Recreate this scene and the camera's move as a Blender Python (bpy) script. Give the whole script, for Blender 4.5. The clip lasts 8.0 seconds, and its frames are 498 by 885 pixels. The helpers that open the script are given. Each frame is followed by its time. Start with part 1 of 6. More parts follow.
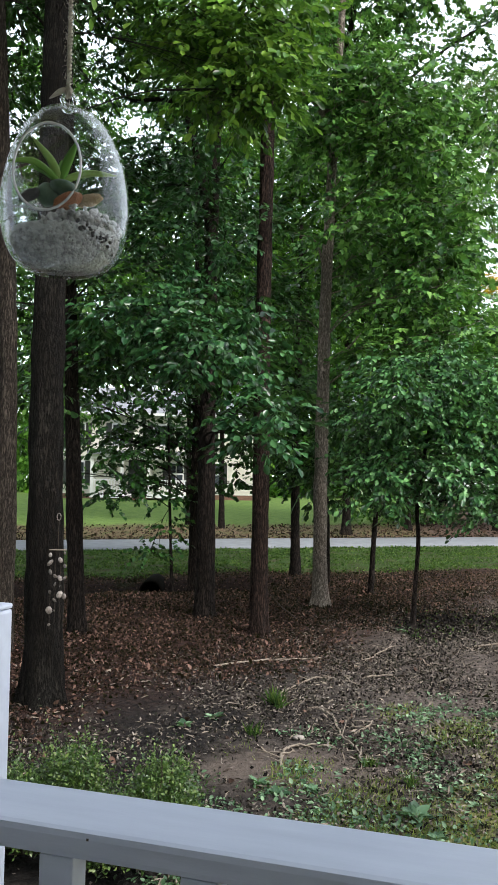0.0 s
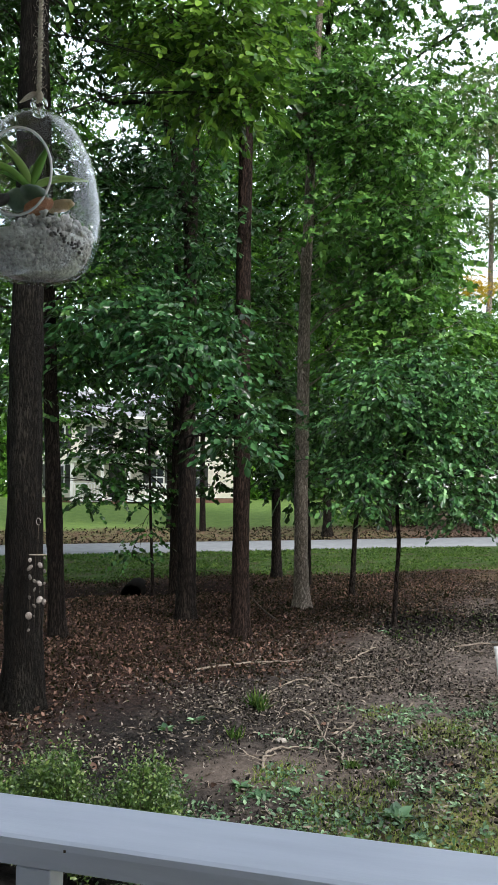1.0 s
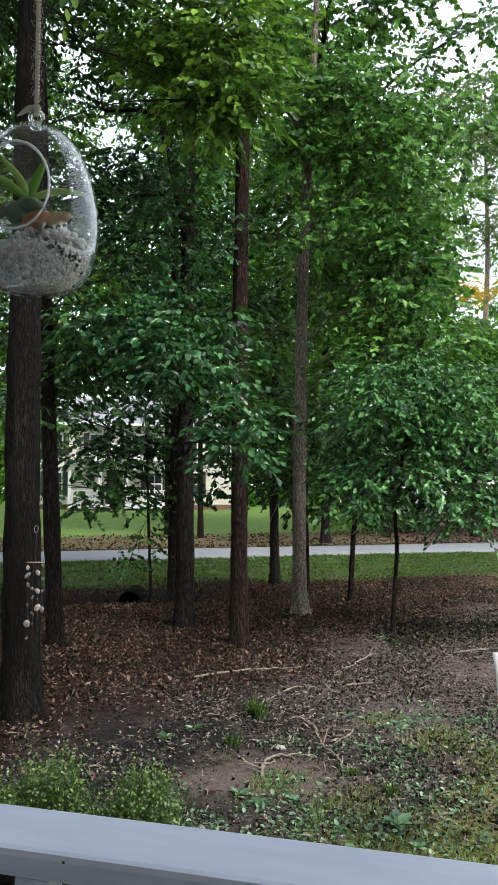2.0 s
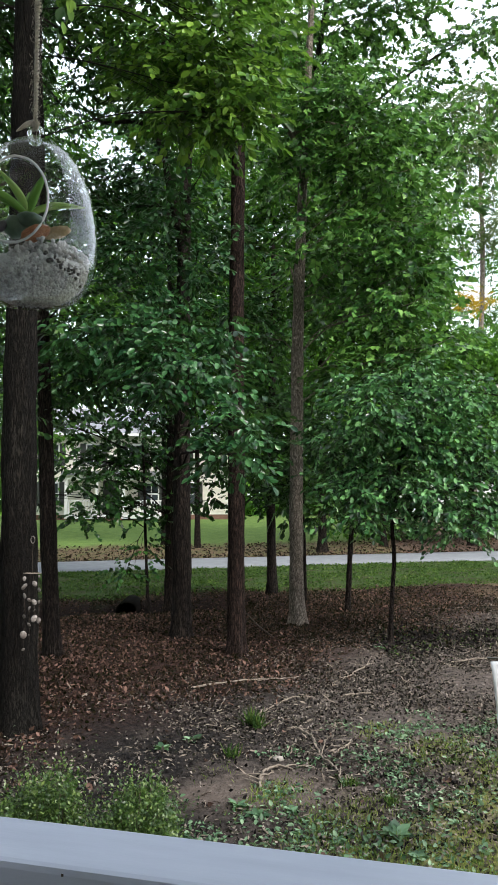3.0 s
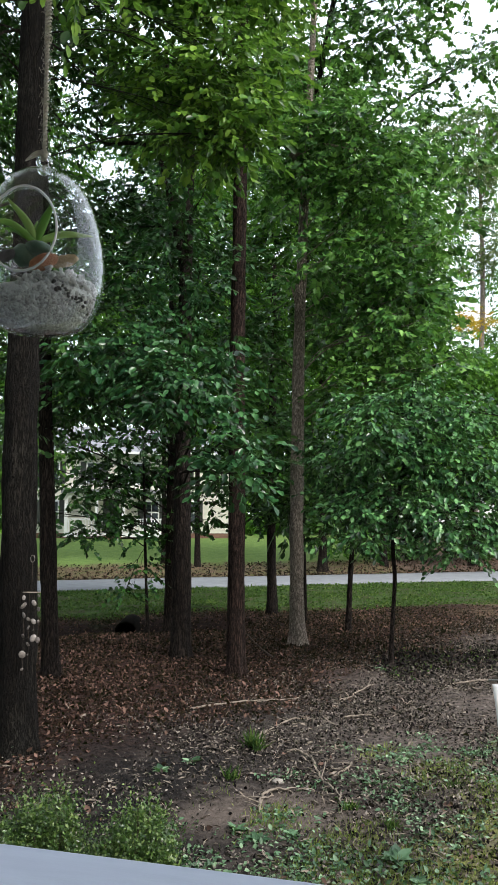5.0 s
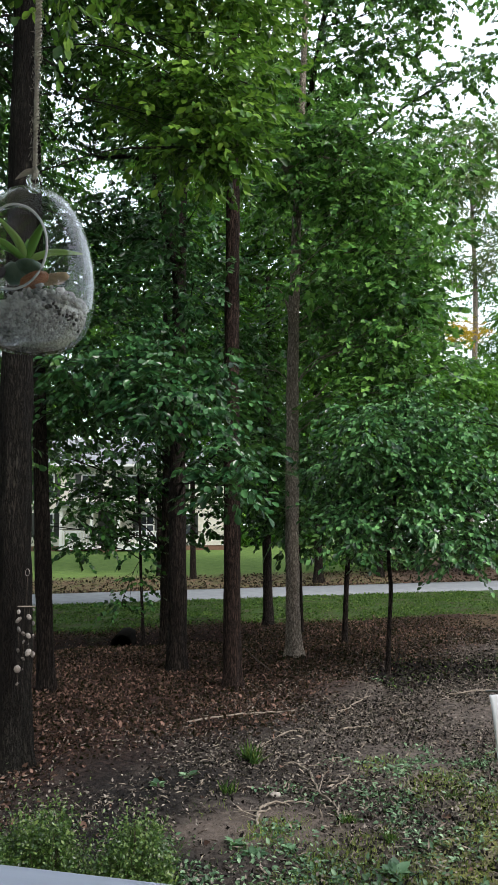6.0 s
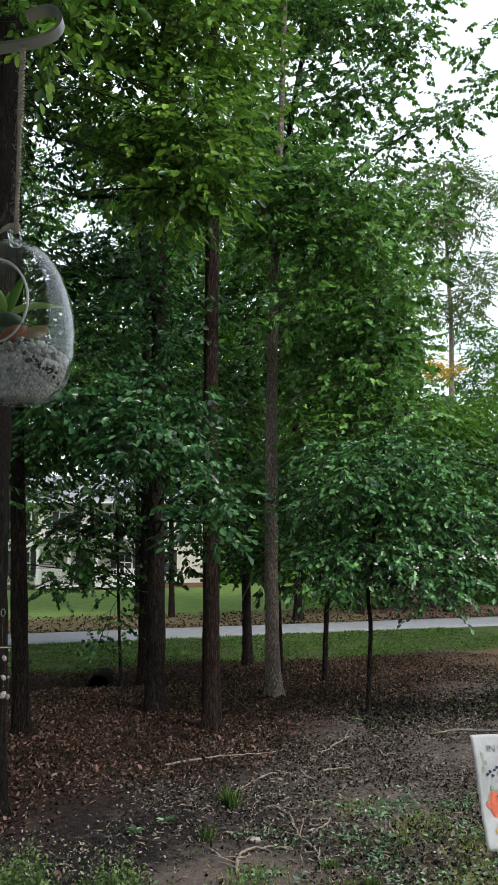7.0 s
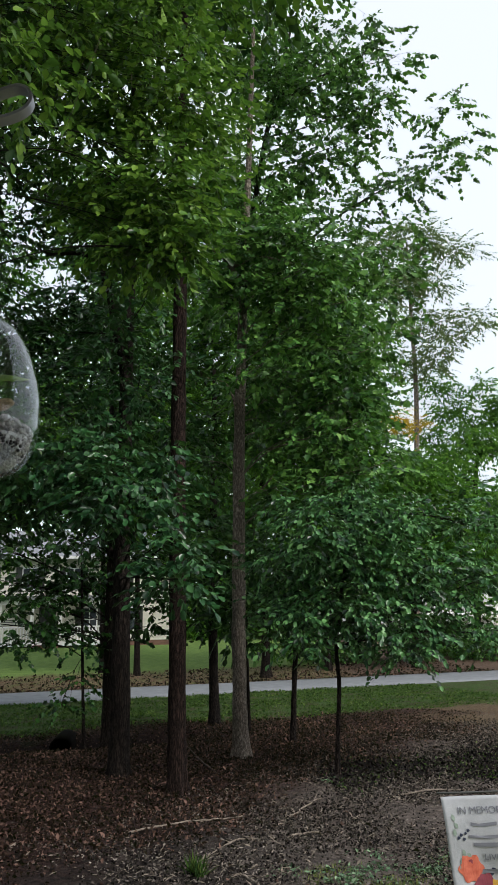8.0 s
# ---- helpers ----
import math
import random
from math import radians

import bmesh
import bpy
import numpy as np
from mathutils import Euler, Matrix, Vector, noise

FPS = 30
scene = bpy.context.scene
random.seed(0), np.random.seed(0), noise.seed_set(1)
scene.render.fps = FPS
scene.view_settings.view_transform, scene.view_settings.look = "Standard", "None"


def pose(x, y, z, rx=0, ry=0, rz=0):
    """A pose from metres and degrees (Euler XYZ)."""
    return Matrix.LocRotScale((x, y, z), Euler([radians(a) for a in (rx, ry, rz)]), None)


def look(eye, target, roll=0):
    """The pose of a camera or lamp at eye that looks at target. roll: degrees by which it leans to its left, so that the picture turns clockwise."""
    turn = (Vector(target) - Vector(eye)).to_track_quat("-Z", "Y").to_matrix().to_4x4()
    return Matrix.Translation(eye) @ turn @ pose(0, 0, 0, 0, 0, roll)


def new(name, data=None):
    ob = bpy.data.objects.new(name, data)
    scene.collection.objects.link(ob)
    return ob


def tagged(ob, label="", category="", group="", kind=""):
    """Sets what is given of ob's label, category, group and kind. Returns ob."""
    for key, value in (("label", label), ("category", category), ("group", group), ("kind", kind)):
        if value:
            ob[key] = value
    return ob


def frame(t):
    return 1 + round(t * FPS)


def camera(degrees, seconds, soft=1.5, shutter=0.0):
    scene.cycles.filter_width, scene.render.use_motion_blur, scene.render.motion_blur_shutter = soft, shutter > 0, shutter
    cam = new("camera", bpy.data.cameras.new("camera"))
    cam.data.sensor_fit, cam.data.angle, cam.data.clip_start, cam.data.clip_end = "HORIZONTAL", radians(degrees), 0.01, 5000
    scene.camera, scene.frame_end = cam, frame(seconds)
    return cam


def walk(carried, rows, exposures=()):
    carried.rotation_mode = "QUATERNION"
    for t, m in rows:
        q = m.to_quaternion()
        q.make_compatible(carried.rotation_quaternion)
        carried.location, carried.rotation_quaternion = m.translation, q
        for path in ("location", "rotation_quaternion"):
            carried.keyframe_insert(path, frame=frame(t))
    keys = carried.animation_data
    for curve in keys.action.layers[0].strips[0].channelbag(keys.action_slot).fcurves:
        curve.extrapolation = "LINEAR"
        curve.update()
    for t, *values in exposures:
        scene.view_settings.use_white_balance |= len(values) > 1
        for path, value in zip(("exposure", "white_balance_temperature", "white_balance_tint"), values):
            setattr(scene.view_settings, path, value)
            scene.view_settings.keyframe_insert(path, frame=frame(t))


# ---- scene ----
cam = camera(34.0, 8.0, 1.2)
PATH = [
    (0, 0.0000, 0.0000, 2.2500, 92.800, -0.900, 0.000),
    (0.5, 0.0050, 0.0044, 2.2539, 92.904, -0.722, -0.726),
    (1, 0.0052, 0.0048, 2.2543, 92.990, -0.452, -1.334),
    (1.5, 0.0053, 0.0039, 2.2563, 93.133, -0.335, -1.381),
    (3, 0.0038, -0.0024, 2.2593, 94.106, 0.008, -1.705),
    (3.5, 0.0022, -0.0041, 2.2608, 94.300, -0.375, -1.684),
    (4, 0.0000, 0.0029, 2.2667, 94.550, -0.259, -1.634),
    (4.5, -0.0012, -0.0041, 2.2665, 94.997, -0.312, -1.677),
    (6, 0.0018, -0.0041, 2.2716, 96.210, 0.240, -2.009),
    (6.5, 0.0030, -0.0065, 2.2754, 96.932, 0.473, -2.572),
    (7, 0.0017, -0.0109, 2.2846, 98.756, 0.491, -3.460),
    (7.5, 0.0002, -0.0112, 2.2973, 100.848, 0.477, -4.211),
    (8, 0.0030, -0.0130, 2.3020, 102.511, 0.883, -5.716),
]
walk(cam, [(row[0], pose(*row[1:])) for row in PATH], [(0, 0.05), (4.5, 0.0), (6.5, -0.26), (7.2, -0.5), (7.6, -0.74), (8, -0.77)])

# ---- world and light ----
world = bpy.data.worlds.new("sky")
scene.world = world
world.use_nodes = True
wn = world.node_tree.nodes
sky = wn.new("ShaderNodeTexSky")
sky.sky_type, sky.sun_disc = "NISHITA", False
sky.sun_elevation, sky.sun_rotation = radians(35), radians(150)
sky.dust_density, sky.air_density = 3.0, 1.0
haze = wn.new("ShaderNodeMix")
haze.data_type = "RGBA"
haze.inputs[0].default_value = 0.55
haze.inputs[7].default_value = (14.5, 15.3, 16.6, 1)
world.node_tree.links.new(sky.outputs[0], haze.inputs[6])
world.node_tree.links.new(haze.outputs[2], wn["Background"].inputs[0])
wn["Background"].inputs[1].default_value = 0.188
sun = new("sun", bpy.data.lights.new("sun", "SUN"))
sun.data.energy, sun.data.angle, sun.data.color = 4.2, radians(16), (1.0, 0.96, 0.90)
sun.matrix_world = look((17, 0, 18), (0, 12, 0))

# ---- materials ----
def node_mat(name):
    m = bpy.data.materials.new(name)
    m.use_nodes = True
    return m, m.node_tree.nodes, m.node_tree.links, m.node_tree.nodes["Principled BSDF"]


def noise_of(n, l, scale, detail=4, stretch=None, coord="Object", rough=0.6):
    tc, mp, nz = n.new("ShaderNodeTexCoord"), n.new("ShaderNodeMapping"), n.new("ShaderNodeTexNoise")
    l.new(tc.outputs[coord], mp.inputs[0])
    l.new(mp.outputs[0], nz.inputs[0])
    if stretch:
        mp.inputs[3].default_value = stretch
    nz.inputs["Scale"].default_value, nz.inputs["Detail"].default_value, nz.inputs["Roughness"].default_value = scale, detail, rough
    return nz.outputs[0]


def ramp_of(n, l, fac, *stops):
    r = n.new("ShaderNodeValToRGB")
    l.new(fac, r.inputs[0])
    while len(r.color_ramp.elements) < len(stops):
        r.color_ramp.elements.new(0.5)
    for e, (p, c) in zip(r.color_ramp.elements, stops):
        e.position, e.color = p, (*c, 1) if len(c) == 3 else c
    return r.outputs[0]


def mix_of(n, l, fac, a, b, mode="MIX"):
    m = n.new("ShaderNodeMix")
    m.data_type, m.blend_type = "RGBA", mode
    for socket, value in ((0, fac), (6, a), (7, b)):
        if isinstance(value, (int, float)):
            m.inputs[socket].default_value = value
        elif isinstance(value, tuple):
            m.inputs[socket].default_value = (*value, 1)
        else:
            l.new(value, m.inputs[socket])
    return m.outputs[2]


def math_of(n, l, op, a, b=0.0, c=None):
    m = n.new("ShaderNodeMath")
    m.operation = op
    for i, value in enumerate((a, b) if c is None else (a, b, c)):
        if isinstance(value, (int, float)):
            m.inputs[i].default_value = value
        else:
            l.new(value, m.inputs[i])
    return m.outputs[0]


def bump_of(n, l, bsdf, height, strength, distance=0.02):
    b = n.new("ShaderNodeBump")
    b.inputs["Strength"].default_value, b.inputs["Distance"].default_value = strength, distance
    l.new(height, b.inputs["Height"])
    l.new(b.outputs[0], bsdf.inputs["Normal"])


def plain(name, a, b, rough=0.6, scale=8.0, bump=0.15, metal=0.0, stretch=None, spec=0.5):
    m, n, l, p = node_mat(name)
    f = noise_of(n, l, scale, 6, stretch)
    l.new(ramp_of(n, l, f, (0.3, a), (0.7, b)), p.inputs["Base Color"])
    p.inputs["Roughness"].default_value, p.inputs["Metallic"].default_value = rough, metal
    p.inputs["Specular IOR Level"].default_value = spec
    if bump:
        bump_of(n, l, p, noise_of(n, l, scale * 9, 5, stretch), bump, 0.01)
    return m


def leaf_mat(name, dark, mid, light, gloss=0.34, through_light=0.35, sheen=0.55):
    m, n, l, p = node_mat(name)
    g = n.new("ShaderNodeNewGeometry")
    big = noise_of(n, l, 0.7, 3, coord="Object")
    one = math_of(n, l, "FRACT", math_of(n, l, "ADD", g.outputs["Random Per Island"], n.new("ShaderNodeObjectInfo").outputs["Random"]))
    f = math_of(n, l, "ADD", math_of(n, l, "MULTIPLY", one, 0.65), math_of(n, l, "MULTIPLY", big, 0.45))
    col = ramp_of(n, l, f, (0.30, dark), (0.60, mid), (0.95, light))
    l.new(col, p.inputs["Base Color"])
    p.inputs["Roughness"].default_value = gloss
    p.inputs["Specular IOR Level"].default_value = sheen
    t = n.new("ShaderNodeBsdfTranslucent")
    l.new(mix_of(n, l, 0.5, col, (0.13, 0.27, 0.035)), t.inputs[0])
    mx = n.new("ShaderNodeMixShader")
    mx.inputs[0].default_value = through_light
    l.new(p.outputs[0], mx.inputs[1])
    l.new(t.outputs[0], mx.inputs[2])
    l.new(mx.outputs[0], n["Material Output"].inputs[0])
    return m


def bark_mat(name, crack, body, lichen, furrow=26.0):
    m, n, l, p = node_mat(name)
    ridge = noise_of(n, l, furrow * 1.25, 5, (1, 1, 0.15), rough=0.66)
    flake = noise_of(n, l, furrow * 1.3, 5, (1, 1, 0.3), rough=0.75)
    fine, patch = noise_of(n, l, 90, 5, (1, 1, 0.4)), noise_of(n, l, 1.6, 5, (1, 1, 0.5))
    groove = math_of(n, l, "MULTIPLY", math_of(n, l, "ABSOLUTE", math_of(n, l, "SUBTRACT", ridge, 0.5)), 2.0)
    plate = math_of(n, l, "MULTIPLY", ramp_of(n, l, groove, (0.02, (0, 0, 0)), (0.22, (1, 1, 1))), ramp_of(n, l, flake, (0.34, (0.25, 0.25, 0.25)), (0.52, (1, 1, 1))))
    base = mix_of(n, l, ramp_of(n, l, patch, (0.45, (0, 0, 0)), (0.7, (1, 1, 1))), body, lichen)
    base = mix_of(n, l, ramp_of(n, l, fine, (0.3, (0, 0, 0)), (0.75, (0.4, 0.4, 0.4))), base, tuple(min(1, v * 1.7) for v in body))
    l.new(mix_of(n, l, plate, crack, base), p.inputs["Base Color"])
    p.inputs["Roughness"].default_value, p.inputs["Specular IOR Level"].default_value = 0.95, 0.15
    bump_of(n, l, p, math_of(n, l, "ADD", plate, math_of(n, l, "MULTIPLY", fine, 0.3)), 1.0, 0.03)
    return m


OAK_LEAF = leaf_mat("oak_leaf", (0.006, 0.024, 0.009), (0.046, 0.130, 0.034), (0.175, 0.340, 0.085), 0.3, 0.2, 0.28)
CANOPY_LEAF = leaf_mat("canopy_leaf", (0.010, 0.038, 0.012), (0.068, 0.195, 0.042), (0.240, 0.460, 0.105), 0.3, 0.3, 0.28)
SPRAY_LEAF = leaf_mat("spray_leaf", (0.005, 0.026, 0.010), (0.022, 0.084, 0.026), (0.085, 0.215, 0.070), 0.28, 0.16, 0.34)
MAPLE_LEAF = leaf_mat("maple_leaf", (0.014, 0.046, 0.010), (0.078, 0.185, 0.024), (0.25, 0.42, 0.060), 0.34, 0.34, 0.28)
# darker leaf green that puts the inner crowns' shade into the colour
DARK_LEAF = leaf_mat("shaded_leaf", (0.004, 0.020, 0.006), (0.018, 0.070, 0.014), (0.060, 0.170, 0.030), 0.32, 0.18, 0.25)
BLUE_LEAF = leaf_mat("sapling_leaf", (0.007, 0.028, 0.013), (0.054, 0.165, 0.052), (0.195, 0.420, 0.145), 0.28, 0.18, 0.34)
FAR_LEAF = leaf_mat("woodland_leaf", (0.028, 0.095, 0.014), (0.075, 0.215, 0.022), (0.17, 0.35, 0.038), 0.6, 0.5, 0.3)
PINE_LEAF = leaf_mat("pine_leaf", (0.10, 0.14, 0.07), (0.18, 0.23, 0.11), (0.30, 0.34, 0.18), 0.6, 0.5, 0.2)
# golden colour stands in for low sun on green leaves
SUNLIT_GOLD = leaf_mat("sunlit_gold_leaf", (0.45, 0.26, 0.02), (0.75, 0.45, 0.03), (0.9, 0.62, 0.06), 0.6, 0.6, 0.1)
BUSH_LEAF = leaf_mat("boxwood_leaf", (0.018, 0.042, 0.012), (0.062, 0.122, 0.026), (0.19, 0.255, 0.075), 0.35, 0.25)
WEED_LEAF = leaf_mat("weed_leaf", (0.03, 0.075, 0.036), (0.11, 0.215, 0.11), (0.30, 0.43, 0.26), 0.5, 0.25)
GRASS_BLADE = leaf_mat("grass_blade", (0.014, 0.038, 0.010), (0.047, 0.098, 0.020), (0.15, 0.20, 0.05), 0.6, 0.3, 0.12)
YARD_BLADE = leaf_mat("yard_blade", (0.07, 0.12, 0.025), (0.20, 0.27, 0.055), (0.40, 0.45, 0.13), 0.6, 0.3, 0.12)
LITTER_LEAF = leaf_mat("dead_leaf", (0.006, 0.003, 0.002), (0.028, 0.0145, 0.011), (0.205, 0.122, 0.096), 0.7, 0.08, 0.12)
PALE_LITTER = leaf_mat("pale_debris", (0.012, 0.010, 0.009), (0.085, 0.073, 0.064), (0.32, 0.28, 0.245), 0.8, 0.05, 0.12)
SOIL_CRUMB = leaf_mat("soil_crumb", (0.006, 0.005, 0.005), (0.02, 0.017, 0.016), (0.066, 0.055, 0.048), 0.95, 0.0, 0.12)
BARK_DARK = bark_mat("dark_bark", (0.006, 0.0045, 0.004), (0.036, 0.027, 0.022), (0.062, 0.051, 0.043))
BARK_RED = bark_mat("reddish_bark", (0.008, 0.005, 0.004), (0.054, 0.034, 0.027), (0.076, 0.050, 0.041), 30)
BARK_GREY = bark_mat("grey_bark", (0.10, 0.085, 0.068), (0.42, 0.365, 0.305), (0.52, 0.47, 0.40), 44)
BARK_TAN = bark_mat("tan_bark", (0.022, 0.018, 0.015), (0.10, 0.082, 0.068), (0.15, 0.125, 0.105), 34)
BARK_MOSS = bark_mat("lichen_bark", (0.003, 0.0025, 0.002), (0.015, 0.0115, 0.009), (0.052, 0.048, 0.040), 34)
TWIG = plain("twig", (0.03, 0.022, 0.016), (0.07, 0.05, 0.036), 0.9, 20, 0)
WOOD_PALE = plain("weathered_wood", (0.10, 0.08, 0.06), (0.28, 0.235, 0.19), 0.9, 14, 0.3)
# white paint in blue-grey: the skylight's tint is put into its colour
PAINT_WHITE = plain("sky_tinted_white_paint", (0.47, 0.515, 0.625), (0.545, 0.59, 0.70), 0.42, 5, 0.06, stretch=(1, 6, 6))
SIDING = plain("cream_siding", (0.62, 0.60, 0.52), (0.72, 0.70, 0.62), 0.6, 4, 0)
TRIM_WHITE = plain("white_trim", (0.72, 0.72, 0.72), (0.82, 0.82, 0.82), 0.5, 4, 0)
SHUTTER = plain("dark_shutter", (0.02, 0.024, 0.022), (0.035, 0.04, 0.036), 0.5, 6, 0)
SHINGLE = plain("grey_shingle", (0.16, 0.17, 0.18), (0.28, 0.29, 0.31), 0.9, 9, 0)
BRICK_RED = plain("foundation_brick", (0.14, 0.08, 0.06), (0.26, 0.14, 0.10), 0.9, 5, 0.2)
METAL = plain("grey_strap_metal", (0.30, 0.31, 0.32), (0.42, 0.43, 0.44), 0.5, 18, 0.1, 0.6)
STONE = plain("grey_stone", (0.16, 0.14, 0.12), (0.36, 0.33, 0.30), 0.9, 12, 0.4)
JUTE = plain("jute_cord", (0.58, 0.52, 0.42), (0.82, 0.77, 0.66), 0.95, 300, 0.5)
def quartz_mat():
    m, n, l, p = node_mat("crushed_quartz")
    g = n.new("ShaderNodeNewGeometry")
    f = math_of(n, l, "ADD", math_of(n, l, "MULTIPLY", g.outputs["Random Per Island"], 0.6), math_of(n, l, "MULTIPLY", noise_of(n, l, 240, 5), 0.5))
    l.new(ramp_of(n, l, f, (0.2, (0.40, 0.40, 0.40)), (0.6, (0.76, 0.76, 0.76)), (0.95, (0.92, 0.92, 0.92))), p.inputs["Base Color"])
    p.inputs["Roughness"].default_value = 0.45
    bump_of(n, l, p, noise_of(n, l, 600, 4), 0.6, 0.002)
    return m


PEBBLE = quartz_mat()
PEBBLE_DARK = plain("dark_pebble", (0.03, 0.03, 0.03), (0.10, 0.10, 0.10), 0.6, 30, 0.2)
SHELLM = plain("sea_shell", (0.07, 0.06, 0.055), (0.25, 0.22, 0.20), 0.35, 45, 0.2)
AIRPLANT = leaf_mat("air_plant_leaf", (0.14, 0.34, 0.05), (0.26, 0.50, 0.09), (0.45, 0.66, 0.20), 0.45, 0.3)
SUCCULENT = plain("succulent_leaf", (0.05, 0.10, 0.06), (0.16, 0.24, 0.17), 0.45, 60, 0.1)
CORK = plain("orange_cork", (0.30, 0.11, 0.05), (0.55, 0.26, 0.14), 0.85, 70, 0.6)
CORK_PALE = plain("tan_cork", (0.48, 0.34, 0.18), (0.66, 0.50, 0.30), 0.85, 70, 0.6)
DARK_HOLE = plain("dark_pipe", (0.006, 0.006, 0.006), (0.014, 0.012, 0.010), 0.95, 9, 0, spec=0.05)
FABRIC = plain("flag_fabric", (0.36, 0.38, 0.41), (0.47, 0.49, 0.52), 0.85, 12, 0.15)
INK = plain("grey_flag_ink", (0.16, 0.17, 0.20), (0.22, 0.23, 0.27), 0.85, 12, 0)
ROSE = plain("coral_rose_ink", (0.50, 0.09, 0.05), (0.70, 0.20, 0.12), 0.85, 40, 0)
ROSE_DARK = plain("plum_rose_ink", (0.18, 0.03, 0.05), (0.28, 0.06, 0.08), 0.85, 40, 0)
INK_LEAF = plain("sage_leaf_ink", (0.20, 0.27, 0.22), (0.34, 0.42, 0.36), 0.85, 40, 0)
INK_NAVY = plain("navy_berry_ink", (0.02, 0.03, 0.06), (0.04, 0.05, 0.09), 0.85, 40, 0)
INK_GOLD = plain("amber_petal_ink", (0.55, 0.30, 0.04), (0.72, 0.44, 0.08), 0.85, 40, 0)
PORCH_WALL = plain("porch_wall_paint", (0.55, 0.55, 0.53), (0.64, 0.64, 0.62), 0.6, 3, 0)
PORCH_FLOOR = plain("porch_boards", (0.24, 0.22, 0.20), (0.34, 0.32, 0.29), 0.7, 5, 0.1, stretch=(1, 8, 1))


def glass_mat(name, rough=0.0, tint=(1, 1, 1)):
    m, n, l, p = node_mat(name)
    p.inputs["Base Color"].default_value = (*tint, 1)
    p.inputs["Transmission Weight"].default_value = 1.0
    p.inputs["Roughness"].default_value, p.inputs["IOR"].default_value = rough, 1.45
    return m


def thin_glass(name):
    """Thin blown glass: clear, with gloss that grows towards the edges."""
    m, n, l, p = node_mat(name)
    edge, clear, gloss, mx = n.new("ShaderNodeLayerWeight"), n.new("ShaderNodeBsdfTransparent"), n.new("ShaderNodeBsdfGlossy"), n.new("ShaderNodeMixShader")
    edge.inputs["Blend"].default_value = 0.5
    sheen = math_of(n, l, "MULTIPLY_ADD", math_of(n, l, "POWER", edge.outputs["Facing"], 4.0), 1.0, 0.035)
    clear.inputs[0].default_value = (0.95, 0.965, 0.97, 1)
    gloss.inputs["Roughness"].default_value = 0.03
    bump = n.new("ShaderNodeBump")
    bump.inputs["Strength"].default_value, bump.inputs["Distance"].default_value = 0.15, 0.002
    l.new(noise_of(n, l, 25, 2), bump.inputs["Height"])
    l.new(bump.outputs[0], gloss.inputs["Normal"])
    for a, b in ((sheen, mx.inputs[0]), (clear.outputs[0], mx.inputs[1]), (gloss.outputs[0], mx.inputs[2]), (mx.outputs[0], n["Material Output"].inputs[0])):
        l.new(a, b)
    return m


GLASS = glass_mat("clear_glass")
SHELL_GLASS = thin_glass("thin_blown_glass")
# opaque near-white paints the bright gleam along the glass lip
RIM = plain("lip_gleam_white", (0.75, 0.78, 0.8), (0.8, 0.82, 0.84), 0.15, 5, 0)
PANE = plain("window_glass", (0.03, 0.04, 0.05), (0.05, 0.06, 0.07), 0.08, 2, 0)


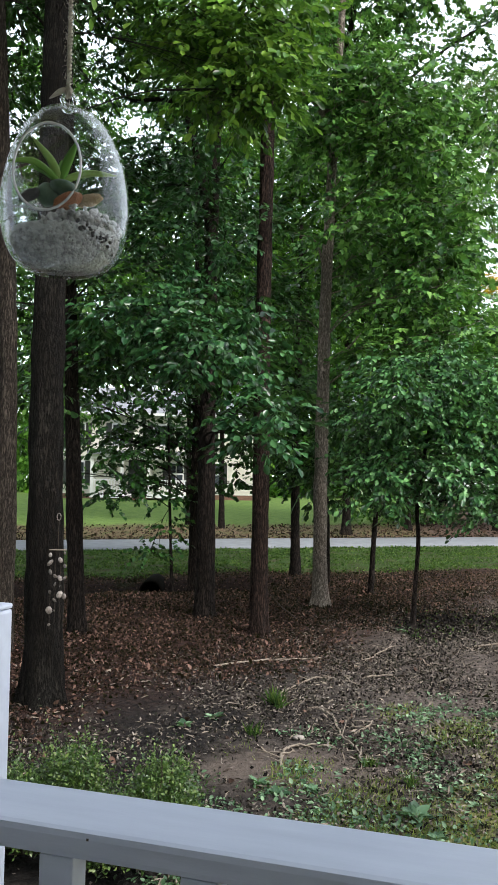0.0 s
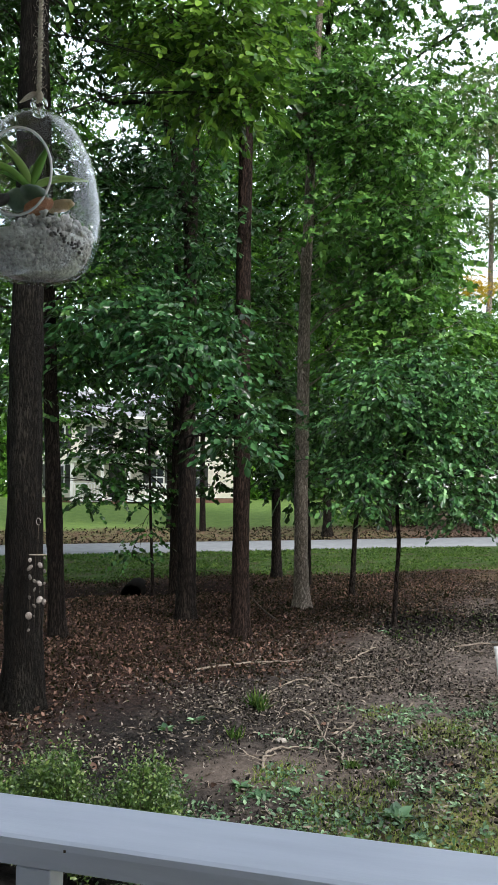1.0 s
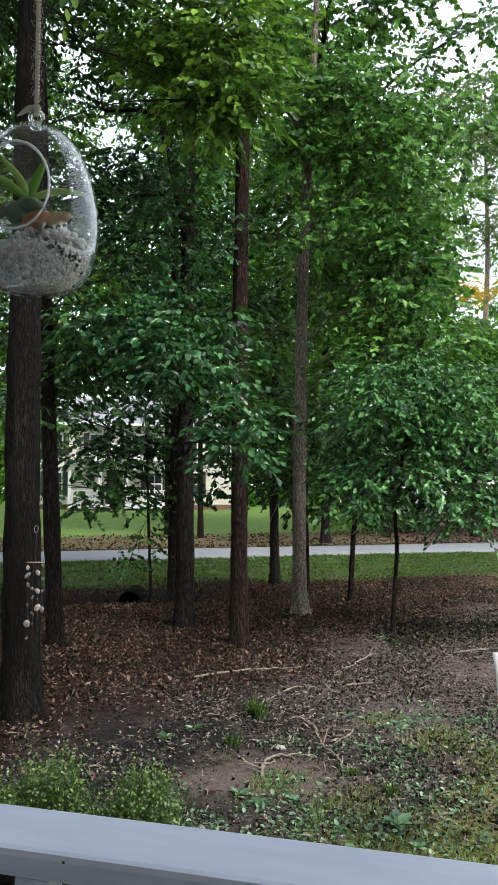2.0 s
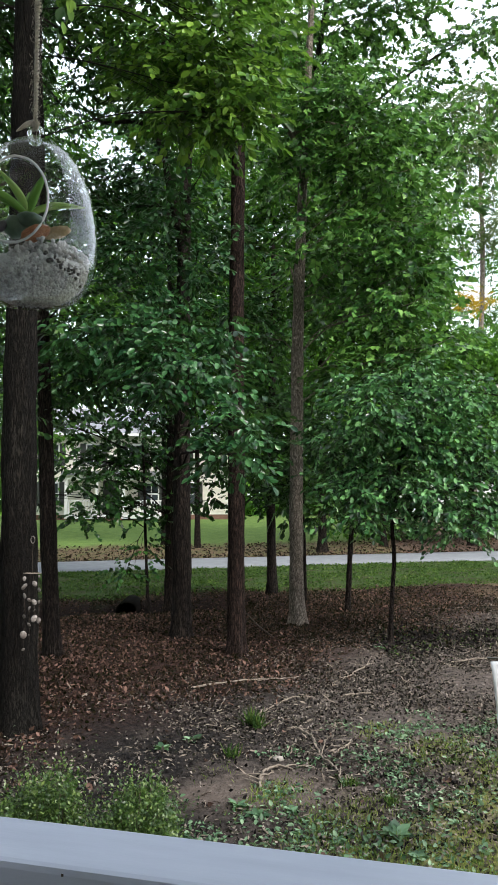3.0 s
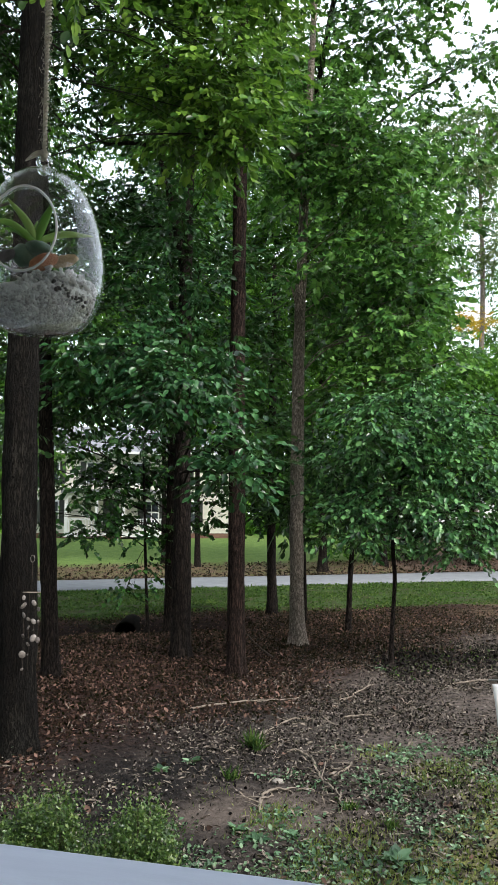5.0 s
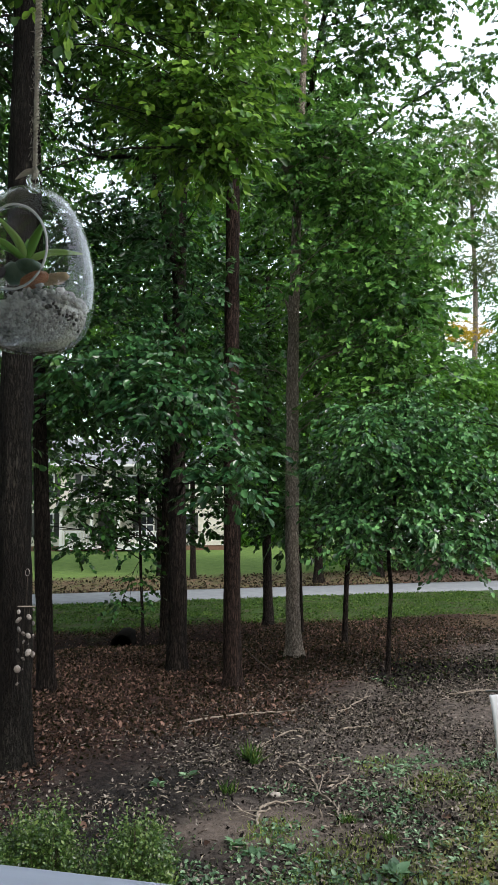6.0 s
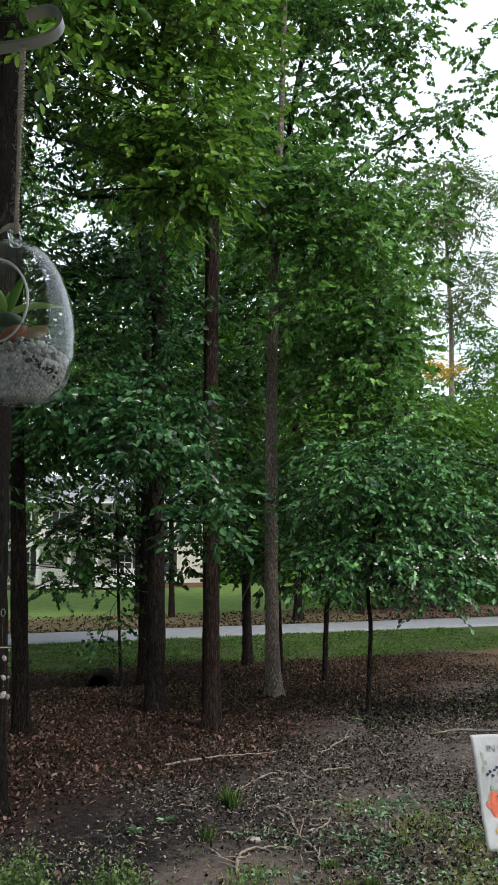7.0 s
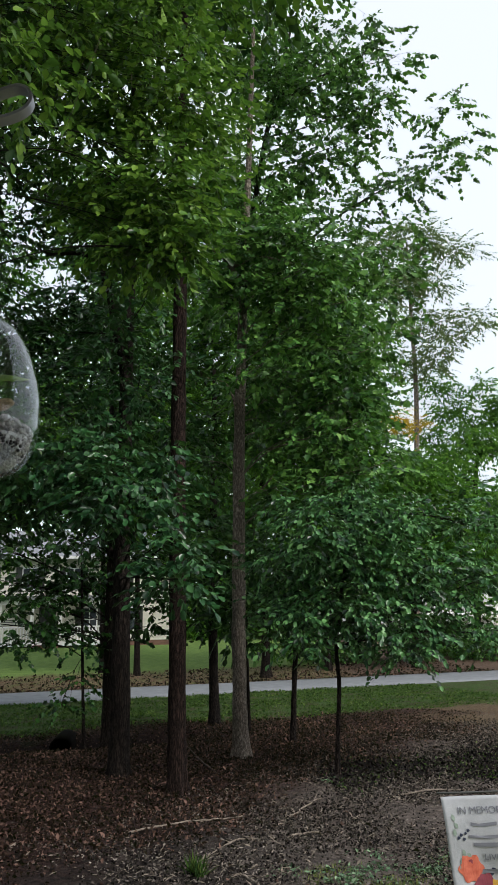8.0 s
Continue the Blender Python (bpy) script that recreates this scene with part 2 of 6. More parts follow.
def ground_mat():
    m, n, l, p = node_mat("yard_ground")
    tc, sx = n.new("ShaderNodeTexCoord"), n.new("ShaderNodeSeparateXYZ")
    l.new(tc.outputs["Object"], sx.inputs[0])
    x, y = sx.outputs[0], sx.outputs[1]
    wob, fine, speck, mid = noise_of(n, l, 0.55, 5), noise_of(n, l, 14, 6), noise_of(n, l, 60, 4), noise_of(n, l, 3.0, 5)
    s = math_of(n, l, "SUBTRACT", math_of(n, l, "MULTIPLY", math_of(n, l, "SUBTRACT", y, 26.29), 0.951), math_of(n, l, "MULTIPLY", math_of(n, l, "ADD", x, 4.34), 0.309))
    sw = math_of(n, l, "ADD", s, math_of(n, l, "MULTIPLY", math_of(n, l, "SUBTRACT", wob, 0.5), 3.0))
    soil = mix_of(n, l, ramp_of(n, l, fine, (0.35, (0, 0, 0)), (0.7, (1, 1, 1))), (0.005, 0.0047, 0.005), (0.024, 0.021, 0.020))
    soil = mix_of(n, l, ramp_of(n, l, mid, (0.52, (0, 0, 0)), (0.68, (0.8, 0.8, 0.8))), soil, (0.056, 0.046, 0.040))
    # soil goes from near-black to pale towards the right, unevenly
    paler_right = math_of(n, l, "ADD", math_of(n, l, "MULTIPLY_ADD", x, 0.45, 0.25), math_of(n, l, "MULTIPLY", math_of(n, l, "SUBTRACT", wob, 0.5), 2.0))
    soil = mix_of(n, l, ramp_of(n, l, paler_right, (0.0, (0, 0, 0)), (1.0, (0.85, 0.85, 0.85))), soil, mix_of(n, l, ramp_of(n, l, fine, (0.3, (0, 0, 0)), (0.7, (1, 1, 1))), (0.030, 0.024, 0.022), (0.18, 0.148, 0.128)))
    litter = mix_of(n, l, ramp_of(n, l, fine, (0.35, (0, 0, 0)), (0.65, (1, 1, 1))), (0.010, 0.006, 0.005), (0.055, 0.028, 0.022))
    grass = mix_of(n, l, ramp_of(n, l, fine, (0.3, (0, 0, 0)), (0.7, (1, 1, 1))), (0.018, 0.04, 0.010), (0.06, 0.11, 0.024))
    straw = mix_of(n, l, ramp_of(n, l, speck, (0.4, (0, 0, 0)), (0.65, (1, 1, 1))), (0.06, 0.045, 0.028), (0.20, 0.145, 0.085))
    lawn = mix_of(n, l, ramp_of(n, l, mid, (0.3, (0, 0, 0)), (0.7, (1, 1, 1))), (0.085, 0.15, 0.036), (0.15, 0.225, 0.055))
    # litter band: far side by the verge, near side on a line that runs back to the right
    near = math_of(n, l, "ADD", math_of(n, l, "SUBTRACT", y, math_of(n, l, "MULTIPLY_ADD", x, 1.2, 9.9)), math_of(n, l, "MULTIPLY", math_of(n, l, "SUBTRACT", wob, 0.5), 3.0))
    litter_on = ramp_of(n, l, math_of(n, l, "MULTIPLY_ADD", near, 0.4, 0.5), (0.0, (0, 0, 0)), (1.0, (1, 1, 1)))
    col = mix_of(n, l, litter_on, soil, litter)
    # shade below the ditch bank, put into the soil colour
    ditch_shade = math_of(n, l, "MULTIPLY", ramp_of(n, l, math_of(n, l, "ABSOLUTE", math_of(n, l, "ADD", s, 8.5)), (0.35, (1, 1, 1)), (1.0, (0, 0, 0))), ramp_of(n, l, math_of(n, l, "MULTIPLY_ADD", x, -0.5, 0.4), (0.0, (0, 0, 0)), (1.0, (0.85, 0.85, 0.85))))
    col = mix_of(n, l, ditch_shade, col, (0.010, 0.008, 0.007))
    px, py = math_of(n, l, "MULTIPLY", math_of(n, l, "SUBTRACT", x, 0.35), 1.1), math_of(n, l, "MULTIPLY", math_of(n, l, "SUBTRACT", y, 6.55), 1.7)
    bare = math_of(n, l, "ADD", math_of(n, l, "ADD", math_of(n, l, "MULTIPLY", px, px), math_of(n, l, "MULTIPLY", py, py)), math_of(n, l, "MULTIPLY", math_of(n, l, "SUBTRACT", mid, 0.5), 2.0))
    col = mix_of(n, l, ramp_of(n, l, bare, (0.2, (0.65, 0.65, 0.65)), (1.3, (0, 0, 0))), col, mix_of(n, l, fine, (0.085, 0.068, 0.058), (0.20, 0.160, 0.136)))
    # thin grass by the porch on the near right
    moss = math_of(n, l, "ADD", math_of(n, l, "MULTIPLY_ADD", x, 0.55, math_of(n, l, "MULTIPLY_ADD", y, -0.5, 2.55)), math_of(n, l, "MULTIPLY", math_of(n, l, "SUBTRACT", mid, 0.5), 3.2))
    col = mix_of(n, l, ramp_of(n, l, moss, (0.1, (0, 0, 0)), (0.9, (0.75, 0.75, 0.75))), col, (0.21, 0.22, 0.065))
    col = mix_of(n, l, ramp_of(n, l, math_of(n, l, "MULTIPLY_ADD", math_of(n, l, "SUBTRACT", x, 5.2), 0.3, math_of(n, l, "MULTIPLY", math_of(n, l, "SUBTRACT", wob, 0.5), 3)), (0.0, (0, 0, 0)), (0.8, (0.8, 0.8, 0.8))), col, straw)
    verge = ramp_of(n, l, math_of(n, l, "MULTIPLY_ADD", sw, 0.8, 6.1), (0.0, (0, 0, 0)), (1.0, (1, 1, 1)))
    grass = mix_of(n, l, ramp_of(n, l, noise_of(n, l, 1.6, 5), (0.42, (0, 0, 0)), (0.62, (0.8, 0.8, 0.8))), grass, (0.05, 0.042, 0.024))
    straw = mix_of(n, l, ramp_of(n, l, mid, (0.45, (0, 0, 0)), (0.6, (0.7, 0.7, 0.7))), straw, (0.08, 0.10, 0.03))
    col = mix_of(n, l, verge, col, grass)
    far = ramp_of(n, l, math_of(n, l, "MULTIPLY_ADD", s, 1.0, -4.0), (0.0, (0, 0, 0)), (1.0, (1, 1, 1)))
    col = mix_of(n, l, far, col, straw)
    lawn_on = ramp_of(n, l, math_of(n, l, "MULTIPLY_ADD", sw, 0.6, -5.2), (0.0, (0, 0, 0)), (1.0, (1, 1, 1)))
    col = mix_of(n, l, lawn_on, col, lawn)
    bed = ramp_of(n, l, math_of(n, l, "MULTIPLY_ADD", math_of(n, l, "SUBTRACT", x, 7.5), 0.5, math_of(n, l, "MULTIPLY", wob, 0.6)), (0.2, (0, 0, 0)), (0.8, (1, 1, 1)))
    col = mix_of(n, l, math_of(n, l, "MULTIPLY", far, bed), col, (0.10, 0.068, 0.05))
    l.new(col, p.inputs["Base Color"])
    p.inputs["Roughness"].default_value, p.inputs["Specular IOR Level"].default_value = 0.97, 0.15
    bump_of(n, l, p, math_of(n, l, "ADD", fine, math_of(n, l, "MULTIPLY", speck, 0.4)), 0.9, 0.05)
    return m


GROUND = ground_mat()
ASPHALT = plain("pale_asphalt", (0.14, 0.15, 0.165), (0.20, 0.21, 0.225), 0.9, 3, 0.3)

# ---- builders ----
rng = np.random.default_rng(7)


def part(name, bm, material, parent=None, label="", smooth=True):
    me = bpy.data.meshes.new(name)
    bm.to_mesh(me)
    bm.free()
    return mesh_part(name, me, material, parent, label, smooth)


def mesh_part(name, me, material, parent=None, label="", smooth=True):
    me.materials.append(material)
    if smooth:
        me.shade_smooth()
    ob = new(name, me)
    ob.parent = parent
    return tagged(ob, label)


def empty(name, x, y, z, rz=0.0):
    ob = new(name)
    ob.location, ob.rotation_euler = (x, y, z), (0, 0, radians(rz))
    return ob


def raw_mesh(name, verts, faces):
    """A mesh from arrays: verts (n, 3), faces (m, k)."""
    me = bpy.data.meshes.new(name)
    verts, faces = np.asarray(verts, np.float32), np.asarray(faces, np.int32)
    me.vertices.add(len(verts))
    me.vertices.foreach_set("co", verts.ravel())
    me.loops.add(faces.size)
    me.loops.foreach_set("vertex_index", faces.ravel())
    me.polygons.add(len(faces))
    me.polygons.foreach_set("loop_start", np.arange(0, faces.size, faces.shape[1], dtype=np.int32))
    me.update(calc_edges=True)
    return me


def box(bm, x0, y0, z0, x1, y1, z1, bevel=0.0):
    r = bmesh.ops.create_cube(bm, size=1.0)
    for v in r["verts"]:
        v.co = Vector(((x0 + x1) / 2 + v.co.x * (x1 - x0), (y0 + y1) / 2 + v.co.y * (y1 - y0), (z0 + z1) / 2 + v.co.z * (z1 - z0)))
    if bevel:
        edges = list({e for v in r["verts"] for e in v.link_edges})
        bmesh.ops.bevel(bm, geom=edges, offset=bevel, segments=2, affect="EDGES", profile=0.6)
    return bm


def boxed(name, dims, material, parent, bevel=0.0, label=""):
    return part(name, box(bmesh.new(), *dims, bevel), material, parent, label, smooth=False)


def smooth_line(points, steps):
    """Points along a smooth curve through the given points."""
    p = np.asarray(points, float)
    p = np.vstack([2 * p[0] - p[1], p, 2 * p[-1] - p[-2]])
    out = []
    for i in range(1, len(p) - 2):
        for k in range(steps):
            t = k / steps
            a, b, c, d = p[i - 1], p[i], p[i + 1], p[i + 2]
            out.append(0.5 * (2 * b + (c - a) * t + (2 * a - 5 * b + 4 * c - d) * t * t + (3 * b - a - 3 * c + d) * t ** 3))
    out.append(p[-2])
    return np.array(out)


def tube(line, radii, sides, rough=0.0, flare=0.0, seed=0):
    """Verts and quads of a tapered tube along a line, with bark ridges and a root flare."""
    line, radii = np.asarray(line, float), np.asarray(radii, float)
    tan = np.gradient(line, axis=0)
    tan /= np.linalg.norm(tan, axis=1)[:, None]
    ref = np.where(np.abs(tan[:, 2:3]) > 0.9, [[1.0, 0, 0]], [[0, 0, 1.0]])
    u = np.cross(tan, ref)
    u /= np.linalg.norm(u, axis=1)[:, None]
    w = np.cross(tan, u)
    a = np.arange(sides) * 2 * math.pi / sides
    r = np.repeat(radii[:, None], sides, 1)
    if rough:
        g = np.random.default_rng(seed)
        ridge = g.normal(0, 1, (len(line), sides))
        for _ in range(3):
            ridge[1:] = 0.75 * ridge[:-1] + 0.5 * ridge[1:]
        ridge /= max(1e-6, ridge.std())
        r = r * (1 + rough * np.clip(ridge, -2, 2))
    if flare:
        h = (line[:, 2] - line[0, 2])[:, None]
        r = r * (1 + flare * np.exp(-h / 0.22) * (1 + 0.55 * np.sin(a * 5 + seed)[None, :]))
    v = line[:, None, :] + r[:, :, None] * (np.cos(a)[None, :, None] * u[:, None, :] + np.sin(a)[None, :, None] * w[:, None, :])
    i, j = np.meshgrid(np.arange(len(line) - 1), np.arange(sides), indexing="ij")
    k = (j + 1) % sides
    f = np.stack([i * sides + j, i * sides + k, (i + 1) * sides + k, (i + 1) * sides + j], -1).reshape(-1, 4)
    return v.reshape(-1, 3), f


def joined(pieces):
    vs, fs, base = [], [], 0
    for v, f in pieces:
        vs.append(v)
        fs.append(f + base)
        base += len(v)
    return np.vstack(vs), np.vstack(fs)


# leaf outlines: half a leaf on each side of the midrib, folded a little
def leaf_shape(kind):
    if kind == "maple":
        side = [(0.0, 0.0), (0.32, 0.08), (0.25, 0.24), (0.52, 0.46), (0.27, 0.62), (0.0, 1.0)]
    elif kind == "oak":
        side = [(0.0, 0.0), (0.17, 0.16), (0.33, 0.5), (0.22, 0.82), (0.0, 1.0)]
    elif kind == "blade":
        side = [(0.0, 0.0), (0.05, 0.25), (0.0, 1.0)]
    elif kind == "sliver":
        side = [(0.0, 0.0), (0.1, 0.45), (0.0, 1.0)]
    elif kind == "chip":
        side = [(0.0, 0.0), (0.3, 0.5), (0.0, 1.0)]
    else:
        side = [(0.0, 0.0), (0.28, 0.35), (0.22, 0.7), (0.0, 1.0)]
    k = len(side)
    right = [(x, y, 0.22 * x - 0.22 * y * y) for x, y in side]
    left = [(-x, y, 0.22 * x - 0.22 * y * y) for x, y in side]
    verts = np.array(right + left[1:-1])
    mirror = [0] + [k + i for i in range(k - 2)] + [k - 1]
    return verts, np.array([list(range(k)), mirror[::-1]])


def scatter(kind, places, ahead, up, sizes):
    """Leaves of one kind as arrays: places, the way each points, its upper side and its length."""
    tv, tf = leaf_shape(kind)
    y = ahead / np.maximum(1e-6, np.linalg.norm(ahead, axis=1))[:, None]
    x = np.cross(y, up)
    x /= np.maximum(1e-6, np.linalg.norm(x, axis=1))[:, None]
    z = np.cross(x, y)
    v = places[:, None, :] + sizes[:, None, None] * (tv[None, :, 0:1] * x[:, None, :] + tv[None, :, 1:2] * y[:, None, :] + tv[None, :, 2:3] * z[:, None, :])
    f = tf[None] + (np.arange(len(places)) * len(tv))[:, None, None]
    return v.reshape(-1, 3), f.reshape(-1, tf.shape[1])


DENSITY = 3600


def boughs(blobs, kind, size, dens, g, per=11, droop=0.62, loose=0.62):
    """Leafy twigs inside each bough (x, y, z, rx, ry, rz, thickness of leaf): leaves and twig tubes."""
    P, A, S, U, twigs = [], [], [], [], []
    for x, y, z, rx, ry, rz, d in blobs:
        n = max(3, int(dens * d * DENSITY * (0.12 / size) ** 2 * rx * rz / per))
        q = g.normal(0, 1, (n, 3))
        q = q / np.linalg.norm(q, axis=1)[:, None] * g.uniform(0.15, 1, n)[:, None] ** 0.5
        # flat sprays: the height falls into a few uneven tiers
        tiers = max(2, int(rz / 0.32))
        q[:, 2] = np.clip((np.round(q[:, 2] * tiers) + g.normal(0, 0.22, n)) / tiers, -1.1, 1.1)
        start = np.array((x, y, z)) + q * (rx, ry, rz)
        way = q * (1, 1, 0.25) + g.normal(0, 0.5, (n, 3)) * (1, 1, 0.3)
        way[:, 2] -= 0.12
        way /= np.linalg.norm(way, axis=1)[:, None]
        length = size * g.uniform(2.8, 6.0, n)
        t = (np.arange(per) + 0.4)[None, :] / per + g.normal(0, 0.03, (n, per))
        side = np.cross(way, (0, 0, 1.0))
        side /= np.maximum(1e-6, np.linalg.norm(side, axis=1))[:, None]
        sgn = np.where(np.arange(per) % 2 == 0, 1.0, -1.0)[None, :, None]
        p = start[:, None, :] + way[:, None, :] * (t * length[:, None])[:, :, None] - np.array((0, 0, 0.18)) * (t * t * length[:, None])[:, :, None]
        a = way[:, None, :] * (0.5 + t[:, :, None]) + sgn * side[:, None, :] * (1.15 - 0.8 * t[:, :, None]) + g.normal(0, 0.3, p.shape)
        a[:, :, 2] -= droop * g.uniform(0.2, 1.2, (n, 1))
        P.append(p.reshape(-1, 3))
        A.append(a.reshape(-1, 3))
        S.append(size * g.uniform(0.55, 1.2, n * per))
        # the leaves of one twig lie in one tilted spray
        U.append(np.repeat(g.normal(0, loose, (n, 3)) + (0, -0.1, 1.0), per, 0))
        for i in range(0, n, 2):
            e = start[i] + way[i] * length[i] - np.array((0, 0, 0.18 * length[i]))
            twigs.append((start[i] - way[i] * length[i] * 0.6, e))
    P, A, S = np.vstack(P), np.vstack(A), np.concatenate(S)
    up = np.vstack(U) + g.normal(0, 0.25, P.shape)
    leaves = scatter(kind, P, A, up, S)
    a, b = np.array([t[0] for t in twigs]), np.array([t[1] for t in twigs])
    r = size * 0.03
    off = np.array([(r, 0, 0), (-0.5 * r, 0.8 * r, 0), (-0.5 * r, -0.8 * r, 0)])
    tv = np.concatenate([a[:, None, :] + off, b[:, None, :] + off * 0.4], 1)
    tf = np.array([[0, 1, 4, 3], [1, 2, 5, 4], [2, 0, 3, 5]])[None] + (np.arange(len(a)) * 6)[:, None, None]
    return leaves, (tv.reshape(-1, 3), tf.reshape(-1, 4))


def tree(name, label, trunk, radii, bark, blobs, leaf, kind="oak", size=0.12, dens=1.0, seed=0, limbs=True, slim=1.0, extra=(), flare=0.45, group="", rough=0.05, infill=2, upper=()):
    """One tree: a trunk through the points given, limbs that reach its boughs, twigs and leaves."""
    g = np.random.default_rng(seed)
    trunk = np.asarray(trunk, float)
    base = trunk[0].copy()
    top = empty(name, *base)
    tagged(top, label, "tree", group)
    line = smooth_line(trunk - base, 14)
    rad = np.interp(np.linspace(0, 1, len(line)), np.linspace(0, 1, len(radii)), radii) * 0.84
    line[0, 2] -= 0.12
    mesh_part("trunk", raw_mesh("trunk", *tube(line, rad, 28 if radii[0] > 0.1 else 12, rough, flare, seed)), bark, top)
    hz = line[:, 2]
    for x, y, z, rx, ry, rz, d in blobs if limbs else ():
        c = np.array((x, y, z)) - base
        reach = math.hypot(c[0] - np.interp(c[2], hz, line[:, 0]), c[1] - np.interp(c[2], hz, line[:, 1]))
        h = min(max(c[2] - g.uniform(0.1, 0.5) * reach, hz[-1] * (0.2 if radii[0] > 0.1 else 0.42)), hz[-1] * g.uniform(0.8, 0.98))
        s = np.array([np.interp(h, hz, line[:, k]) for k in range(3)])
        r0 = min(0.6 * np.interp(h, hz, rad), (0.004 + 0.0042 * reach + 0.005 * rx) * slim)
        m1 = s * 0.62 + c * 0.38 + g.normal(0, 0.1, 3) * reach * 0.5 + (0, 0, 0.10 * reach)
        end = c + (c - s) / max(0.1, np.linalg.norm(c - s)) * rx * 0.6
        l2 = smooth_line([s, m1, c, end], 7)
        pieces = [tube(l2, np.linspace(r0, 0.006, len(l2)), 7)]
        for _ in range(3):
            tip = c + g.normal(0, 0.5, 3) * (rx, ry, rz)
            l3 = smooth_line([m1, (m1 + tip) / 2 + (0, 0, 0.08), tip], 4)
            pieces.append(tube(l3, np.linspace(r0 * 0.45, 0.004, len(l3)), 5))
        mesh_part("limb", raw_mesh("limb", *joined(pieces)), bark, top)
    for pts, r0, r1 in extra:
        l2 = smooth_line(np.asarray(pts, float) - base, 8)
        mesh_part("limb", raw_mesh("limb", *tube(l2, np.linspace(r0, r1, len(l2)), 9, 0.04)), bark, top)
    if blobs:
        fill = []
        for x, y, z, rx, ry, rz, d in blobs:
            for _ in range(infill):
                o = g.normal(0, 0.62, 3)
                k = g.uniform(0.5, 0.85)
                fill.append((x + o[0] * rx * 1.5, y + o[1] * ry * 1.2, z + o[2] * rz * 1.5, rx * k, ry * k, rz * k, d * g.uniform(0.6, 1.0)))
        blobs = list(blobs) + fill
        local = [(b[0] - base[0], b[1] - base[1], b[2] - base[2], *b[3:]) for b in blobs]
        leaves, twigs = boughs(local, kind, size, dens, g)
        mesh_part("crown", raw_mesh("crown", *leaves), leaf, top, smooth=False)
        tagged(mesh_part("fine_branching", raw_mesh("fine_branching", *twigs), TWIG, top), kind="stuff")
    # foliage added above the view to cast shade on the yard
    if upper:
        local = [(b[0] - base[0], b[1] - base[1], b[2] - base[2], *b[3:]) for b in upper]
        mesh_part("upper_crown", raw_mesh("upper_crown", *boughs(local, "chip", 0.3, 0.8, g)[0]), leaf, top, smooth=False)
    return top


def tall_crown(x, y, low, high, wide, n, seed, d=0.9):
    """Boughs of a tall forest-grown crown, in uneven tiers round the stem."""
    g = np.random.default_rng(seed)
    out = []
    for k in range(n):
        f = (k + g.uniform(0.1, 0.9)) / n
        r = wide * (0.55 + 0.45 * math.sin(math.pi * min(1.0, f * 1.1)))
        out.append((x + g.uniform(-r, r), y + g.uniform(-1.2, 1.2), low + f * (high - low), g.uniform(1.1, 1.7), 1.4, g.uniform(0.6, 1.0), d))
    return out


def side_of_road(x, y):
    return (y - 26.29) * 0.951 - (x + 4.34) * 0.309


def height(x, y):
    """Height of the ground: a level yard, a shallow ditch, the road, and a lawn that rises behind it."""
    s = side_of_road(np.asarray(x, float), np.asarray(y, float))
    z = 0.05 * np.sin(x * 0.9 + 0.4 * y) * np.sin(y * 0.7) + 0.02 * np.sin(2.7 * x + 1.3 * y)
    z = z * np.clip(-s / 3, 0, 1)
    z = z - 0.52 * np.exp(-((s + 8.6) / np.where(s > -8.6, 0.5, 0.95)) ** 2) * np.clip((1.5 - x) / 3, 0, 1)
    rise = np.clip(s - 5.2, 0, 16)
    return z + 0.068 * rise

# ---- ground ----
def stretched(dense, far, grow=1.22):
    a, step = list(dense), dense[1] - dense[0]
    lo, hi = a[0], a[-1]
    left, right = [], []
    while hi < far:
        step *= grow
        lo, hi = lo - step, hi + step
        left.append(lo)
        right.append(hi)
    return np.array(left[::-1] + a + right)


gx, gy = stretched(np.arange(-7, 9, 0.16), 900), stretched(np.arange(1.6, 34, 0.16), 900)
GX, GY = np.meshgrid(gx, gy)
GZ = height(GX, GY) + 0.012 * rng.normal(0, 1, GX.shape) * (np.abs(side_of_road(GX, GY) - 2.2) > 3.0) * (np.abs(GY) < 40)
ii, jj = np.meshgrid(np.arange(len(gy) - 1), np.arange(len(gx) - 1), indexing="ij")
nx = len(gx)
quads = np.stack([ii * nx + jj, ii * nx + jj + 1, (ii + 1) * nx + jj + 1, (ii + 1) * nx + jj], -1).reshape(-1, 4)
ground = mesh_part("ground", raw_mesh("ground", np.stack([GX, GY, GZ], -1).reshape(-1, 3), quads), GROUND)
tagged(ground, "shaded yard of bare soil, dead leaves and thin grass", "ground", kind="structure")

bm = bmesh.new()
ROAD_DIR, ROAD_N = np.array((0.951, 0.309)), np.array((-0.309, 0.951))
rows = []
for i in range(81):
    a = np.array((-4.34, 26.29)) + ROAD_DIR * (i - 40) * 3.0
    row = []
    for s, z in ((-0.02, -0.05), (0.0, 0.035), (1.1, 0.06), (2.2, 0.075), (3.3, 0.06), (4.4, 0.035), (4.42, -0.05)):
        e = a + ROAD_N * (s + (0.05 * math.sin(i * 1.7) if s in (0.0, 4.4) else 0))
        row.append(bm.verts.new((e[0], e[1], z)))
    rows.append(row)
for a, b in zip(rows, rows[1:]):
    for k in range(6):
        bm.faces.new((a[k], b[k], b[k + 1], a[k + 1]))
tagged(part("road", bm, ASPHALT), "narrow pale grey asphalt street between grass verges", "road", kind="structure")

